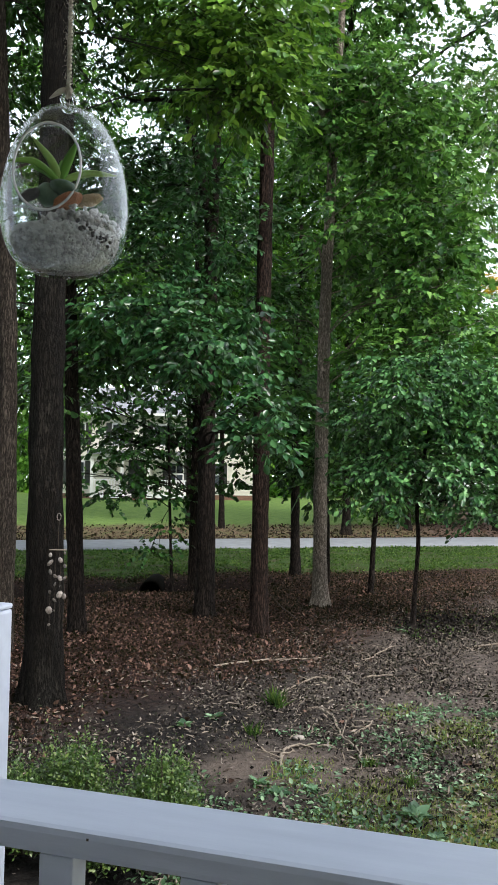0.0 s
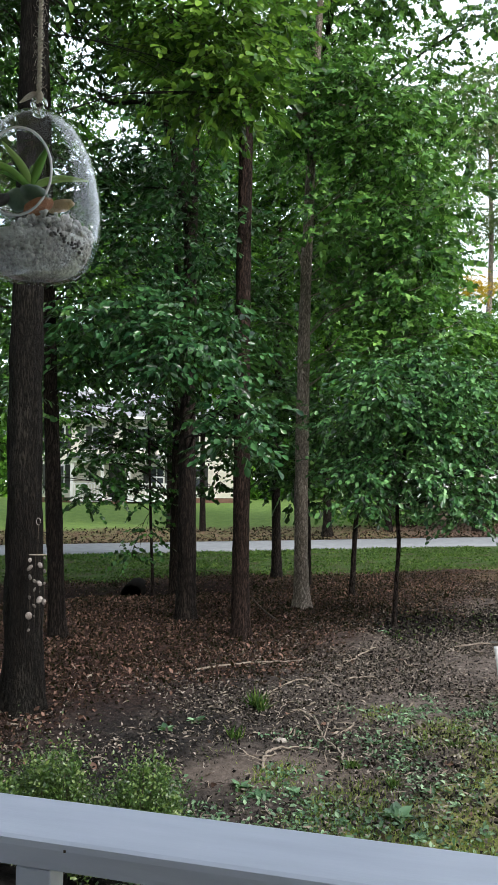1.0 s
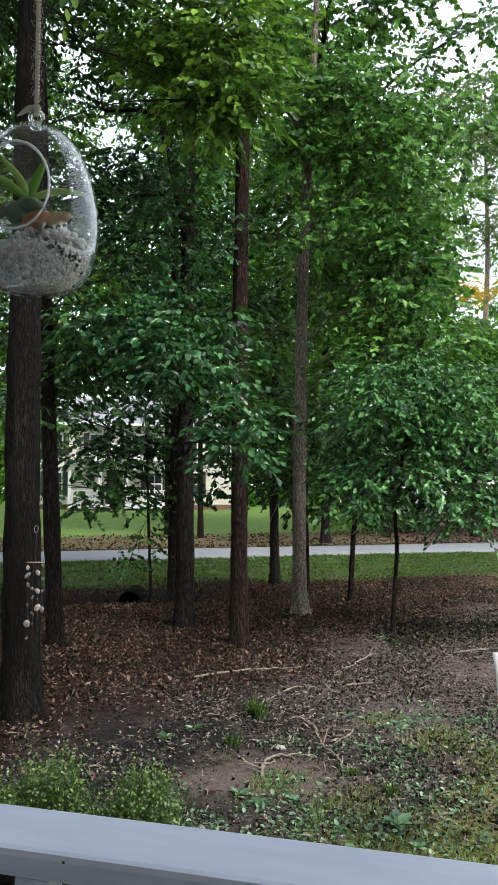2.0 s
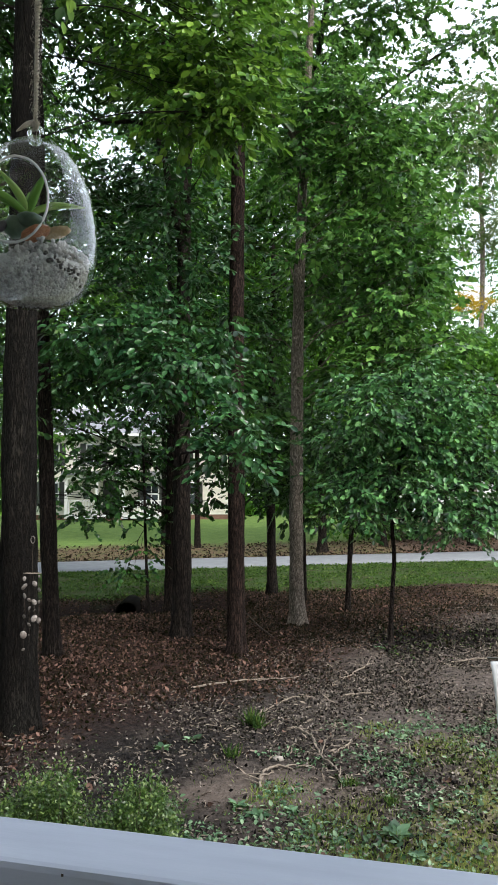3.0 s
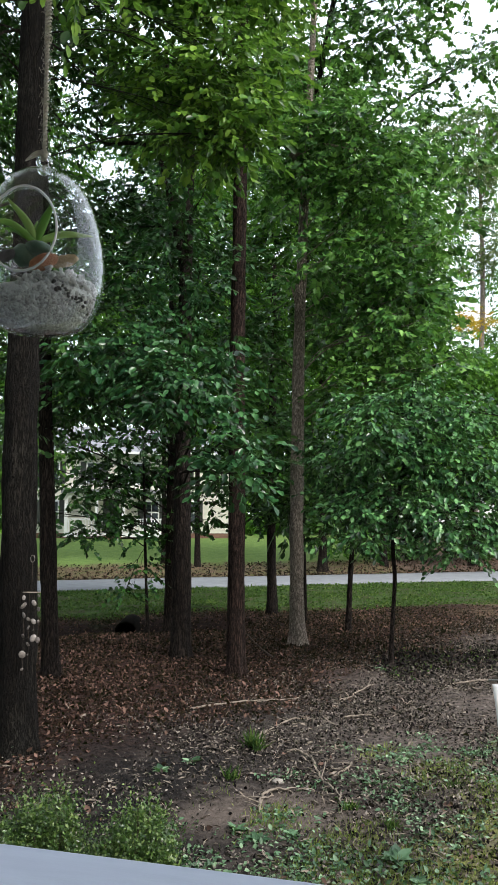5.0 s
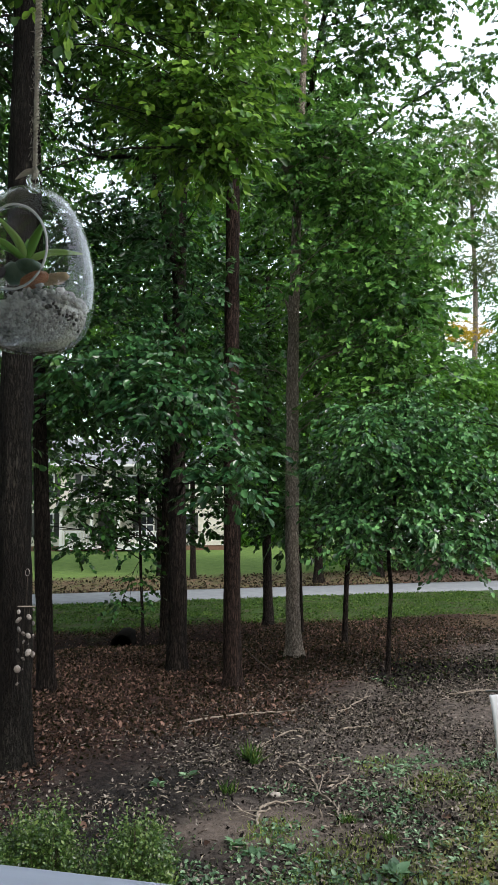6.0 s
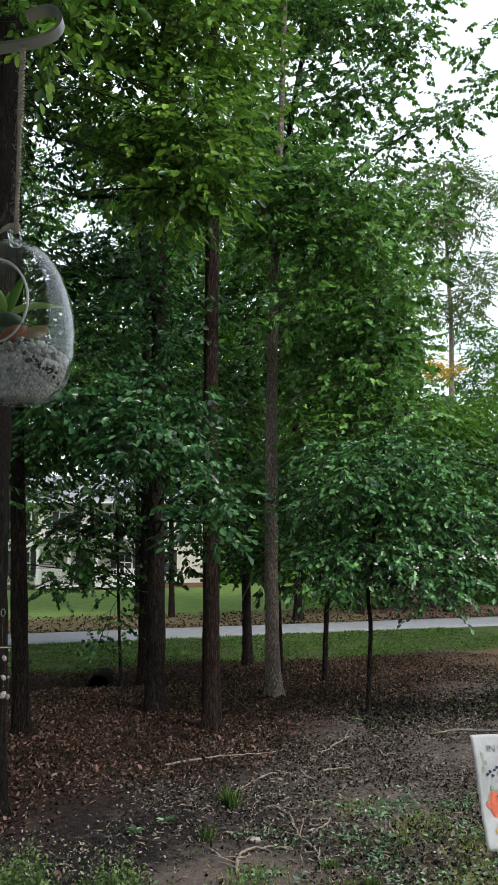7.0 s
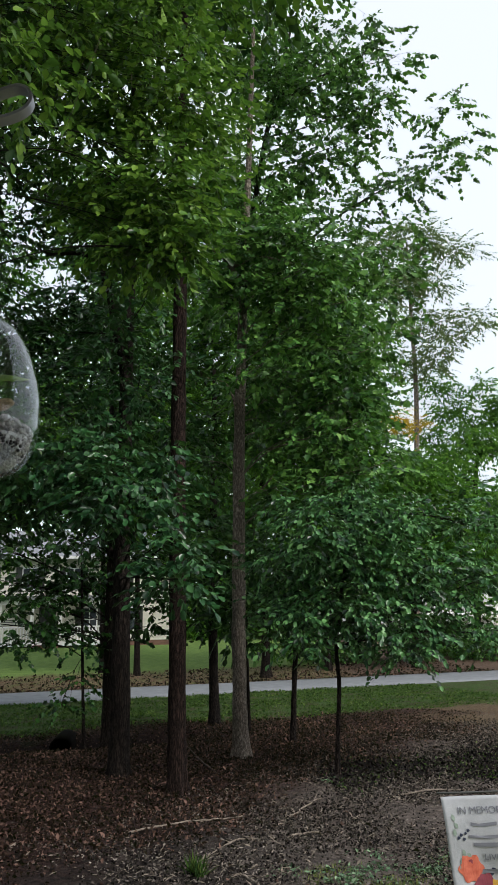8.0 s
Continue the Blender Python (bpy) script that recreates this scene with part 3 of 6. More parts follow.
# ---- the large trees ----
tree("oak_tree", "tall dark oak with lichen on its bark beside the porch",
     [(-2.08, 8.47, -0.00), (-2.10, 8.47, 1.37), (-2.13, 8.50, 3.13), (-2.14, 8.55, 4.95), (-2.15, 8.60, 6.82), (-2.18, 8.70, 9.12), (-2.26, 8.90, 12.32)],
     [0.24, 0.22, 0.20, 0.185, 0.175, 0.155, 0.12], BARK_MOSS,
     [(-0.17, 10.20, 8.01, 0.75, 0.8, 0.5, 1), (0.35, 10.60, 8.40, 0.55, 0.7, 0.6, 1), (0.02, 10.40, 7.37, 0.55, 0.6, 0.38, 1), (-0.60, 10.20, 7.63, 0.6, 0.7, 0.4, 0.8),
      (0.26, 10.60, 9.56, 0.7, 0.8, 0.5, 0.9), (-0.41, 10.20, 9.43, 0.7, 0.8, 0.5, 0.9), (-0.98, 10.20, 8.44, 0.6, 0.7, 0.4, 0.7), (-0.29, 10.30, 10.50, 0.9, 0.9, 0.5, 0.9), (-1.12, 9.80, 10.01, 0.8, 0.8, 0.5, 0.8), (-1.38, 7.20, 7.51, 0.35, 0.4, 0.25, 0.9), (-1.75, 7.00, 7.67, 0.35, 0.4, 0.3, 0.9)],
     MAPLE_LEAF, "oak", 0.125, 0.66, 11, slim=0.45, upper=[(-2, 8, 11.8, 2.4, 2.4, 1, 1), (-4, 7, 11.5, 2.2, 2.2, 1, 1), (-1, 6, 12, 2.2, 2.2, 1, 1), (-3.2, 9.5, 12.5, 2.2, 2.2, 1, 1), (-2, 4.5, 11.5, 2.2, 2.2, 1, 1)], rough=0.05)
tree("beech_tree", "slender grey-brown trunk behind the porch rail",
     [(-3.14, 10.60, -0.16), (-3.15, 10.60, 2.23), (-3.20, 10.60, 4.46), (-3.32, 10.60, 6.34), (-3.46, 10.60, 8.65), (-3.68, 10.60, 11.80)],
     [0.16, 0.145, 0.13, 0.12, 0.11, 0.08], BARK_TAN,
     [(-3.53, 12.00, 8.97, 0.7, 0.8, 0.6, 0.8), (-3.76, 12.00, 8.09, 0.5, 0.6, 0.4, 0.8), (-2.81, 13.00, 9.64, 0.8, 0.9, 0.5, 0.8), (-3.75, 13.00, 6.99, 0.5, 0.6, 0.8, 0.9), (-2.62, 14.00, 7.78, 0.5, 0.8, 0.6, 1),
      (-3.40, 12.00, 10.56, 0.9, 0.9, 0.6, 0.8), (-4.41, 12.00, 9.84, 0.8, 0.8, 0.7, 0.8), (-2.73, 14.00, 6.48, 0.6, 0.7, 0.6, 0.8), (-3.78, 14.00, 5.27, 0.5, 0.6, 0.7, 0.8), (-2.85, 14.00, 9.19, 0.5, 0.7, 0.35, 0.7), (-2.05, 13.50, 10.04, 0.7, 0.8, 0.5, 0.8), (-1.52, 14.00, 9.52, 0.6, 0.8, 0.5, 0.8), (-1.80, 13.50, 11.43, 0.9, 0.9, 0.6, 0.8), (-2.66, 13.50, 11.02, 0.8, 0.8, 0.6, 0.8)],
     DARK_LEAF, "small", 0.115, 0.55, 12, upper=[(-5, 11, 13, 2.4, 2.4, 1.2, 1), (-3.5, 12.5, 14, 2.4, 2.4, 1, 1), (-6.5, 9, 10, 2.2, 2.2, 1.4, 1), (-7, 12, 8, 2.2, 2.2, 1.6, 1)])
tree("gum_tree", "dark straight trunk standing in dead leaves",
     [(-2.45, 11.90, -0.02), (-2.52, 11.90, 1.43), (-2.61, 11.90, 3.32), (-2.70, 11.95, 5.17), (-2.81, 12.00, 7.76), (-3.04, 12.20, 11.43)],
     [0.145, 0.135, 0.12, 0.11, 0.10, 0.08], BARK_DARK,
     [(-2.68, 13.00, 4.43, 0.6, 0.7, 0.5, 0.8), (-3.21, 13.00, 4.14, 0.4, 0.7, 0.6, 0.8), (-2.15, 12.00, 5.02, 0.5, 0.6, 0.4, 0.8), (-1.93, 14.00, 5.89, 0.5, 0.7, 0.3, 0.5)],
     OAK_LEAF, "oak", 0.12, 0.62, 13, upper=[(-3, 13, 14.5, 2.4, 2.4, 1, 1), (-5, 15, 13, 2.4, 2.4, 1.4, 1)])
tree("oak_tree", "dark furrowed oak trunk with a drooping leafy limb",
     [(-0.71, 13.70, -0.01), (-0.71, 13.70, 1.81), (-0.72, 13.70, 3.52), (-0.71, 13.75, 5.46), (-0.69, 13.80, 7.44), (-0.66, 13.90, 9.68), (-0.65, 14.20, 14.04)],
     [0.19, 0.17, 0.155, 0.14, 0.12, 0.10, 0.07], BARK_DARK,
     [(-1.17, 11.50, 4.72, 0.7, 0.7, 0.35, 1), (-0.58, 11.00, 4.27, 0.6, 0.7, 0.32, 1), (-0.46, 10.30, 3.78, 0.45, 0.6, 0.35, 1.1), (-0.81, 10.60, 4.05, 0.5, 0.6, 0.35, 1),
      (0.08, 9.60, 2.81, 0.3, 0.35, 0.22, 1.1), (-0.09, 10.00, 3.18, 0.3, 0.35, 0.2, 1), (-1.44, 11.50, 4.45, 0.6, 0.7, 0.32, 0.9), (-1.92, 11.80, 4.15, 0.5, 0.7, 0.3, 0.9), (-1.60, 14.00, 6.60, 0.8, 0.9, 0.45, 0.9),
      (-0.91, 14.50, 7.59, 0.8, 0.9, 0.5, 0.9), (-0.28, 14.60, 6.60, 0.6, 0.8, 0.6, 0.9), (-2.14, 14.50, 7.57, 0.6, 0.8, 0.5, 0.9), (-1.54, 14.50, 8.31, 0.6, 0.8, 0.4, 0.9),
      (-0.80, 12.60, 5.35, 0.5, 0.6, 0.3, 0.6), (-0.45, 12.60, 6.05, 0.5, 0.6, 0.3, 0.6), (-0.80, 12.60, 6.80, 0.5, 0.6, 0.3, 0.6), (-0.40, 12.70, 7.45, 0.5, 0.6, 0.3, 0.55), (-1.50, 12.30, 5.45, 0.5, 0.6, 0.28, 0.9)],
     SPRAY_LEAF, "oak", 0.112, 0.6, 14, upper=[(-1, 14, 16, 2.6, 2.6, 1.2, 1), (-3, 16, 16.5, 2.6, 2.6, 1.2, 1), (0, 16, 17.5, 2.4, 2.4, 1, 1)],
     extra=[([(-0.70, 13.80, 6.45), (-0.98, 13.60, 7.89), (-1.12, 13.60, 8.38), (-1.14, 13.60, 9.32), (-1.06, 13.50, 10.25)], 0.085, 0.04), ([(-1.12, 13.60, 8.63), (-1.59, 13.90, 8.90), (-2.21, 14.20, 9.02), (-2.57, 14.40, 9.40)], 0.05, 0.02)])
tree("maple_tree", "dark slim trunk beside the larger oak",
     [(-1.10, 16.90, -0.01), (-1.10, 16.90, 1.70), (-1.09, 16.90, 3.58), (-1.11, 16.90, 5.71), (-1.20, 17.00, 8.88)], [0.15, 0.13, 0.12, 0.10, 0.06], BARK_DARK,
     [(-3.21, 17.00, 3.20, 0.9, 1, 0.25, 0.8), (-2.40, 17.00, 3.86, 0.9, 1, 0.35, 0.9), (-1.36, 17.50, 3.13, 0.5, 0.9, 0.35, 0.7), (-3.83, 17.00, 4.02, 0.8, 1, 0.4, 0.9), (-2.98, 17.50, 4.57, 0.9, 1, 0.4, 0.9), (-0.64, 17.50, 3.63, 0.7, 0.9, 0.4, 0.9), (0.34, 18.00, 3.44, 0.6, 0.9, 0.4, 0.8), (-0.51, 17.50, 2.84, 0.6, 0.9, 0.35, 0.75), (-0.26, 18.00, 2.18, 0.4, 0.6, 0.25, 0.5), (-1.82, 17.00, 4.05, 0.8, 1, 0.3, 0.8), (-3.31, 17.00, 2.37, 0.8, 0.8, 0.25, 0.5), (-2.51, 17.20, 2.26, 0.6, 0.8, 0.2, 0.35), (-1.68, 17.20, 2.46, 0.6, 0.8, 0.22, 0.35), (-3.02, 17.30, 2.86, 0.8, 0.8, 0.25, 0.7), (-1.95, 17.30, 3.35, 0.8, 0.8, 0.25, 0.7), (-0.26, 17.60, 2.79, 0.5, 0.8, 0.3, 0.8)],
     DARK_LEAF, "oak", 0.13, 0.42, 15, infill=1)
tree("pine_tree", "tall reddish-brown pine trunk rising out of dead leaves",
     [(0.18, 12.47, 0.00), (0.18, 12.47, 1.43), (0.18, 12.47, 2.90), (0.18, 12.50, 4.47), (0.19, 12.50, 6.24), (0.22, 12.55, 8.06), (0.24, 12.60, 10.48), (0.29, 12.80, 14.05)],
     [0.16, 0.15, 0.145, 0.14, 0.13, 0.12, 0.105, 0.07], BARK_RED,
     [(0.56, 12.50, 11.62, 0.6, 0.7, 0.4, 0.8), (0.97, 13.00, 10.75, 0.6, 0.7, 0.4, 0.8), (-0.27, 13.00, 12.66, 0.7, 0.8, 0.5, 0.8), (0.38, 13.00, 13.35, 0.9, 0.9, 0.5, 0.9)],
     MAPLE_LEAF, "oak", 0.13, 0.62, 16, upper=[(0.5, 12, 15, 2.2, 2.2, 1, 1), (-1, 11, 14.8, 2, 2, 1, 1)], extra=[([(0.26, 12.60, 10.66), (0.58, 12.70, 10.97), (1.04, 12.80, 11.09)], 0.035, 0.015)])
tree("oak_tree", "pale grey oak trunk with a spreading green crown",
     [(1.37, 15.50, -0.00), (1.36, 15.50, 1.78), (1.38, 15.50, 3.72), (1.42, 15.50, 5.90), (1.48, 15.50, 7.44), (1.55, 15.50, 9.11), (1.67, 15.60, 11.09), (1.89, 15.80, 15.41)],
     [0.17, 0.15, 0.14, 0.125, 0.115, 0.10, 0.08, 0.05], BARK_GREY,
     [(1.57, 15.00, 10.14, 0.7, 0.8, 0.6, 1), (1.44, 14.80, 8.86, 0.42, 0.6, 0.4, 1), (2.45, 14.50, 8.90, 0.8, 0.9, 0.6, 1), (2.55, 14.60, 7.99, 0.65, 0.9, 0.5, 1), (3.17, 14.50, 8.28, 0.6, 0.8, 0.6, 0.9), (2.77, 14.50, 6.92, 0.9, 0.9, 0.6, 1),
      (2.22, 16.40, 7.17, 0.6, 0.8, 0.4, 0.9), (2.70, 14.60, 5.60, 0.5, 0.9, 0.4, 1), (3.17, 14.20, 5.72, 0.7, 0.9, 0.4, 1), (1.20, 16.70, 9.04, 0.5, 0.8, 0.4, 0.8), (3.50, 14.50, 7.30, 0.55, 0.8, 0.4, 1), (3.45, 14.40, 6.45, 0.6, 0.8, 0.4, 1), (2.25, 16.30, 6.35, 0.55, 0.7, 0.35, 1),
      (2.05, 14.80, 9.60, 0.6, 0.8, 0.4, 1), (2.95, 14.60, 9.50, 0.6, 0.8, 0.4, 0.9), (2.00, 16.40, 6.9, 0.5, 0.6, 0.35, 0.9), (2.10, 16.30, 4.75, 0.5, 0.6, 0.3, 0.9), (0.70, 16.6, 5.6, 0.5, 0.6, 0.35, 0.9), (3.75, 14.30, 5.05, 0.6, 0.8, 0.35, 1), (2.85, 14.40, 4.75, 0.6, 0.8, 0.35, 1)],
     CANOPY_LEAF, "maple", 0.13, 0.6, 17, upper=[(1.5, 15.5, 18.5, 2.6, 2.6, 1.2, 1)],
     extra=[([(1.52, 15.40, 8.96), (1.30, 15.20, 9.25), (0.99, 15.00, 9.54), (0.59, 14.80, 9.52)], 0.06, 0.03), ([(1.30, 15.20, 9.31), (1.78, 14.90, 9.41), (2.47, 14.60, 9.15)], 0.04, 0.015),
            ([(1.42, 15.40, 6.09), (1.20, 15.20, 6.80), (0.76, 15.00, 6.92)], 0.03, 0.012), ([(1.39, 15.40, 4.57), (1.75, 15.00, 4.73), (2.01, 14.80, 5.01)], 0.035, 0.012)])
tree("oak_tree", "tall oak with an open crown against the pale sky",
     [(2.01, 22.00, 0.08), (1.99, 22.00, 3.11), (2.06, 22.00, 7.74), (2.26, 21.50, 12.24), (2.77, 21.00, 15.85), (3.64, 21.00, 19.76)], [0.13, 0.12, 0.11, 0.10, 0.08, 0.05], BARK_DARK,
     [(3.51, 20.00, 13.16, 0.9, 1.1, 0.7, 0.8), (4.07, 20.00, 14.78, 0.9, 1.1, 0.7, 0.8), (4.92, 20.00, 15.38, 0.8, 1, 0.6, 0.6), (5.64, 20.00, 16.58, 0.8, 1, 0.6, 0.6), (6.21, 20.00, 18.07, 0.7, 1, 0.7, 0.5), (4.34, 20.00, 17.15, 1.2, 1.2, 0.8, 0.8),
      (2.92, 20.00, 16.24, 0.9, 1.1, 0.7, 0.8), (2.61, 20.00, 18.02, 1.1, 1.1, 0.8, 0.8), (5.06, 20.00, 18.80, 1.1, 1.1, 0.8, 0.7), (3.20, 21.00, 9.20, 0.9, 1.1, 0.6, 1), (3.80, 21.00, 10.60, 0.9, 1.1, 0.6, 1), (3.10, 21.00, 7.60, 0.9, 1.1, 0.6, 1),
      (4.30, 21.00, 8.20, 0.9, 1.1, 0.6, 1), (4.50, 21.00, 11.90, 0.8, 1.1, 0.6, 0.9), (2.60, 21.00, 12.10, 0.9, 1.1, 0.6, 1), (4.20, 21.00, 6.60, 0.9, 1.1, 0.5, 1), (1.60, 21.00, 10.20, 0.9, 1.1, 0.6, 1), (2.40, 20.00, 14.30, 0.9, 1.1, 0.6, 0.9)],
     CANOPY_LEAF, "maple", 0.16, 0.6, 18)
tree("oak_tree", "tall oak holding one thin leafy bough out over the gap",
     [(2.15, 24.50, 0.08), (2.11, 24.00, 4.86), (2.22, 23.50, 8.95), (3.08, 23.00, 12.28), (4.91, 22.50, 14.21), (6.68, 22.00, 15.26)], [0.12, 0.11, 0.09, 0.07, 0.04, 0.02], BARK_DARK,
     [(6.05, 22.00, 14.85, 0.7, 0.8, 0.5, 0.45), (6.99, 22.00, 15.43, 0.7, 0.8, 0.45, 0.45), (7.93, 22.00, 15.77, 0.8, 0.8, 0.5, 0.4), (8.72, 22.00, 16.34, 0.7, 0.8, 0.5, 0.4), (5.43, 22.00, 12.68, 0.9, 0.9, 0.8, 0.8), (6.13, 22.00, 11.90, 0.6, 0.9, 0.6, 0.5), (5.28, 22.00, 10.46, 0.8, 1, 0.8, 0.8), (6.99, 22.00, 14.22, 0.5, 0.7, 0.4, 0.35)],
     CANOPY_LEAF, "maple", 0.16, 0.6, 19, limbs=False)

# ---- slender trees and saplings ----
tree("oak_sapling", "slender crooked sapling with a broad low green crown",
     [(2.62, 12.98, -0.01), (2.66, 12.98, 0.73), (2.70, 12.98, 1.35), (2.68, 12.98, 1.97), (2.80, 13.00, 2.79), (2.97, 13.00, 3.69), (3.04, 13.00, 4.52)],
     [0.05, 0.042, 0.04, 0.036, 0.032, 0.025, 0.012], BARK_DARK,
     [(2.52, 12.40, 2.50, 0.55, 0.6, 0.35, 1), (2.07, 12.80, 2.59, 0.5, 0.7, 0.3, 1), (3.06, 12.30, 2.42, 0.55, 0.7, 0.35, 1), (3.68, 12.40, 2.09, 0.5, 0.7, 0.3, 0.8), (1.87, 13.00, 3.31, 0.6, 0.7, 0.35, 1), (2.51, 12.60, 3.38, 0.6, 0.7, 0.35, 1),
      (3.10, 12.50, 3.25, 0.6, 0.7, 0.35, 1), (3.74, 12.60, 3.05, 0.6, 0.7, 0.4, 1), (4.42, 12.80, 2.54, 0.6, 0.7, 0.35, 0.9), (5.03, 13.00, 2.10, 0.55, 0.6, 0.25, 0.8), (2.95, 13.00, 4.15, 0.6, 0.7, 0.35, 1), (3.73, 13.20, 4.00, 0.6, 0.7, 0.35, 0.9), (4.55, 13.20, 3.95, 0.6, 0.7, 0.25, 1), (5.25, 13.30, 3.85, 0.55, 0.7, 0.25, 0.9), (4.55, 13.10, 3.25, 0.6, 0.7, 0.3, 1), (5.20, 13.20, 2.95, 0.55, 0.7, 0.3, 0.9), (2.20, 12.90, 4.05, 0.5, 0.7, 0.25, 0.9)],
     BLUE_LEAF, "oak", 0.098, 0.6, 21, flare=0.3, rough=0.03)
tree("oak_sapling", "thin dark sapling leaning under taller trees",
     [(2.56, 17.05, -0.02), (2.61, 17.05, 0.93), (2.66, 17.05, 1.70), (2.72, 17.00, 2.70), (2.80, 17.00, 4.12)], [0.075, 0.062, 0.058, 0.05, 0.03], BARK_DARK,
     [(1.93, 16.50, 2.10, 0.6, 0.7, 0.3, 0.9), (1.38, 16.80, 2.56, 0.6, 0.7, 0.4, 0.9), (2.07, 16.80, 3.27, 0.7, 0.8, 0.4, 1), (1.38, 17.00, 3.62, 0.6, 0.8, 0.4, 0.9), (2.97, 17.20, 1.88, 0.5, 0.6, 0.2, 0.7), (3.04, 17.00, 3.18, 0.7, 0.8, 0.5, 1), (0.91, 17.00, 4.09, 0.6, 0.8, 0.4, 0.9)],
     OAK_LEAF, "oak", 0.14, 0.62, 22, flare=0.3)
tree("young_maple", "thin young tree with sparse leaves over bare ground",
     [(-1.52, 16.60, -0.03), (-1.56, 16.60, 0.79), (-1.60, 16.60, 1.70), (-1.64, 16.60, 2.85), (-1.69, 16.60, 4.12)], [0.045, 0.036, 0.034, 0.03, 0.015], BARK_DARK,
     [(-1.90, 16.30, 0.98, 0.28, 0.3, 0.07, 0.7), (-1.59, 16.50, 1.37, 0.3, 0.3, 0.12, 0.5), (-2.12, 16.50, 2.15, 0.6, 0.6, 0.16, 0.6), (-1.28, 16.70, 2.05, 0.35, 0.5, 0.2, 0.5), (-2.20, 16.50, 2.84, 0.6, 0.7, 0.18, 0.6), (-2.75, 16.50, 1.92, 0.5, 0.6, 0.14, 0.6), (-1.43, 16.80, 3.21, 0.5, 0.5, 0.25, 0.7)],
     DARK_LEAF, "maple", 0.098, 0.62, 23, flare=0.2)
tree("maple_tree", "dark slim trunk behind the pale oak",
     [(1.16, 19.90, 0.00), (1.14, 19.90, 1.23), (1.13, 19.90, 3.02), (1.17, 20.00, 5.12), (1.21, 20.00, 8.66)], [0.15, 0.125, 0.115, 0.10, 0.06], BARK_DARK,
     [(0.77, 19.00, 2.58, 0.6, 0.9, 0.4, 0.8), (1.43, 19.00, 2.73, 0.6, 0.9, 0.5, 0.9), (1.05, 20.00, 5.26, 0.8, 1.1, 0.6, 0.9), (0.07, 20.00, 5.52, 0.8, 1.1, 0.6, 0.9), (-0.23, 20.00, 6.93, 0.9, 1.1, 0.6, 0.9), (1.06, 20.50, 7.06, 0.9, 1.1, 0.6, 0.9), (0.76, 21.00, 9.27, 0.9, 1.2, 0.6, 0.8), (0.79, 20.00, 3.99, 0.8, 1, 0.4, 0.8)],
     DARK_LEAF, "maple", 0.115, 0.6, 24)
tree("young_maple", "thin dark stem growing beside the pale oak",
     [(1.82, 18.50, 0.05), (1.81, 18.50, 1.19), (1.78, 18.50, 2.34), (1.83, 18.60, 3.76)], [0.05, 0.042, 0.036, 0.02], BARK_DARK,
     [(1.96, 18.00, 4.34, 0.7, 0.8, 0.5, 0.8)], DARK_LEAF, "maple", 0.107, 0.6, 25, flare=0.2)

tree("tulip_tree", "tall tulip tree with light green leaves behind the pine",
     [(0.34, 22.00, 0.05), (0.32, 22.00, 3.09), (0.32, 22.00, 7.72), (0.35, 22.00, 12.44), (0.43, 22.00, 18.08)], [0.10, 0.095, 0.09, 0.08, 0.06], BARK_DARK,
     [(0.01, 21.00, 10.01, 0.9, 1.1, 0.7, 0.9), (-0.78, 21.50, 11.88, 0.9, 1.1, 0.7, 0.8), (1.05, 21.50, 12.07, 0.9, 1.1, 0.7, 0.9), (1.67, 22.00, 14.38, 0.9, 1.1, 0.7, 0.8), (0.11, 22.00, 14.36, 1, 1.1, 0.7, 0.8), (1.35, 21.00, 9.88, 0.9, 1.1, 0.6, 0.9), (2.44, 22.00, 16.00, 0.9, 1.1, 0.7, 0.8), (1.37, 21.00, 8.23, 0.9, 1.1, 0.6, 0.9), (2.96, 22.00, 10.58, 0.8, 1, 0.7, 0.8), (2.56, 21.00, 6.61, 0.9, 1.1, 0.6, 0.9)],
     FAR_LEAF, "small", 0.13, 0.5, 26)
tree("tulip_tree", "tall tulip tree with light green leaves behind the oak",
     [(-1.10, 21.00, 0.13), (-1.10, 21.00, 3.03), (-1.13, 21.00, 7.44), (-1.09, 21.00, 11.96), (-1.08, 21.00, 16.56)], [0.10, 0.095, 0.09, 0.08, 0.06], BARK_DARK,
     [(-1.74, 21.00, 8.48, 0.9, 1.1, 0.7, 0.9), (-2.89, 21.00, 7.42, 0.9, 1.1, 0.6, 0.8), (-1.82, 21.50, 10.94, 0.8, 1, 0.6, 0.8), (-0.69, 21.00, 7.75, 0.9, 1.1, 0.7, 0.9), (-2.08, 20.50, 6.15, 0.9, 1.1, 0.6, 0.9), (-3.51, 20.50, 6.12, 0.9, 1.1, 0.6, 0.8), (-0.64, 20.50, 5.88, 0.8, 1.1, 0.6, 0.9), (-1.61, 22.00, 14.01, 0.9, 1.1, 0.6, 0.7)],
     FAR_LEAF, "small", 0.13, 0.5, 27)

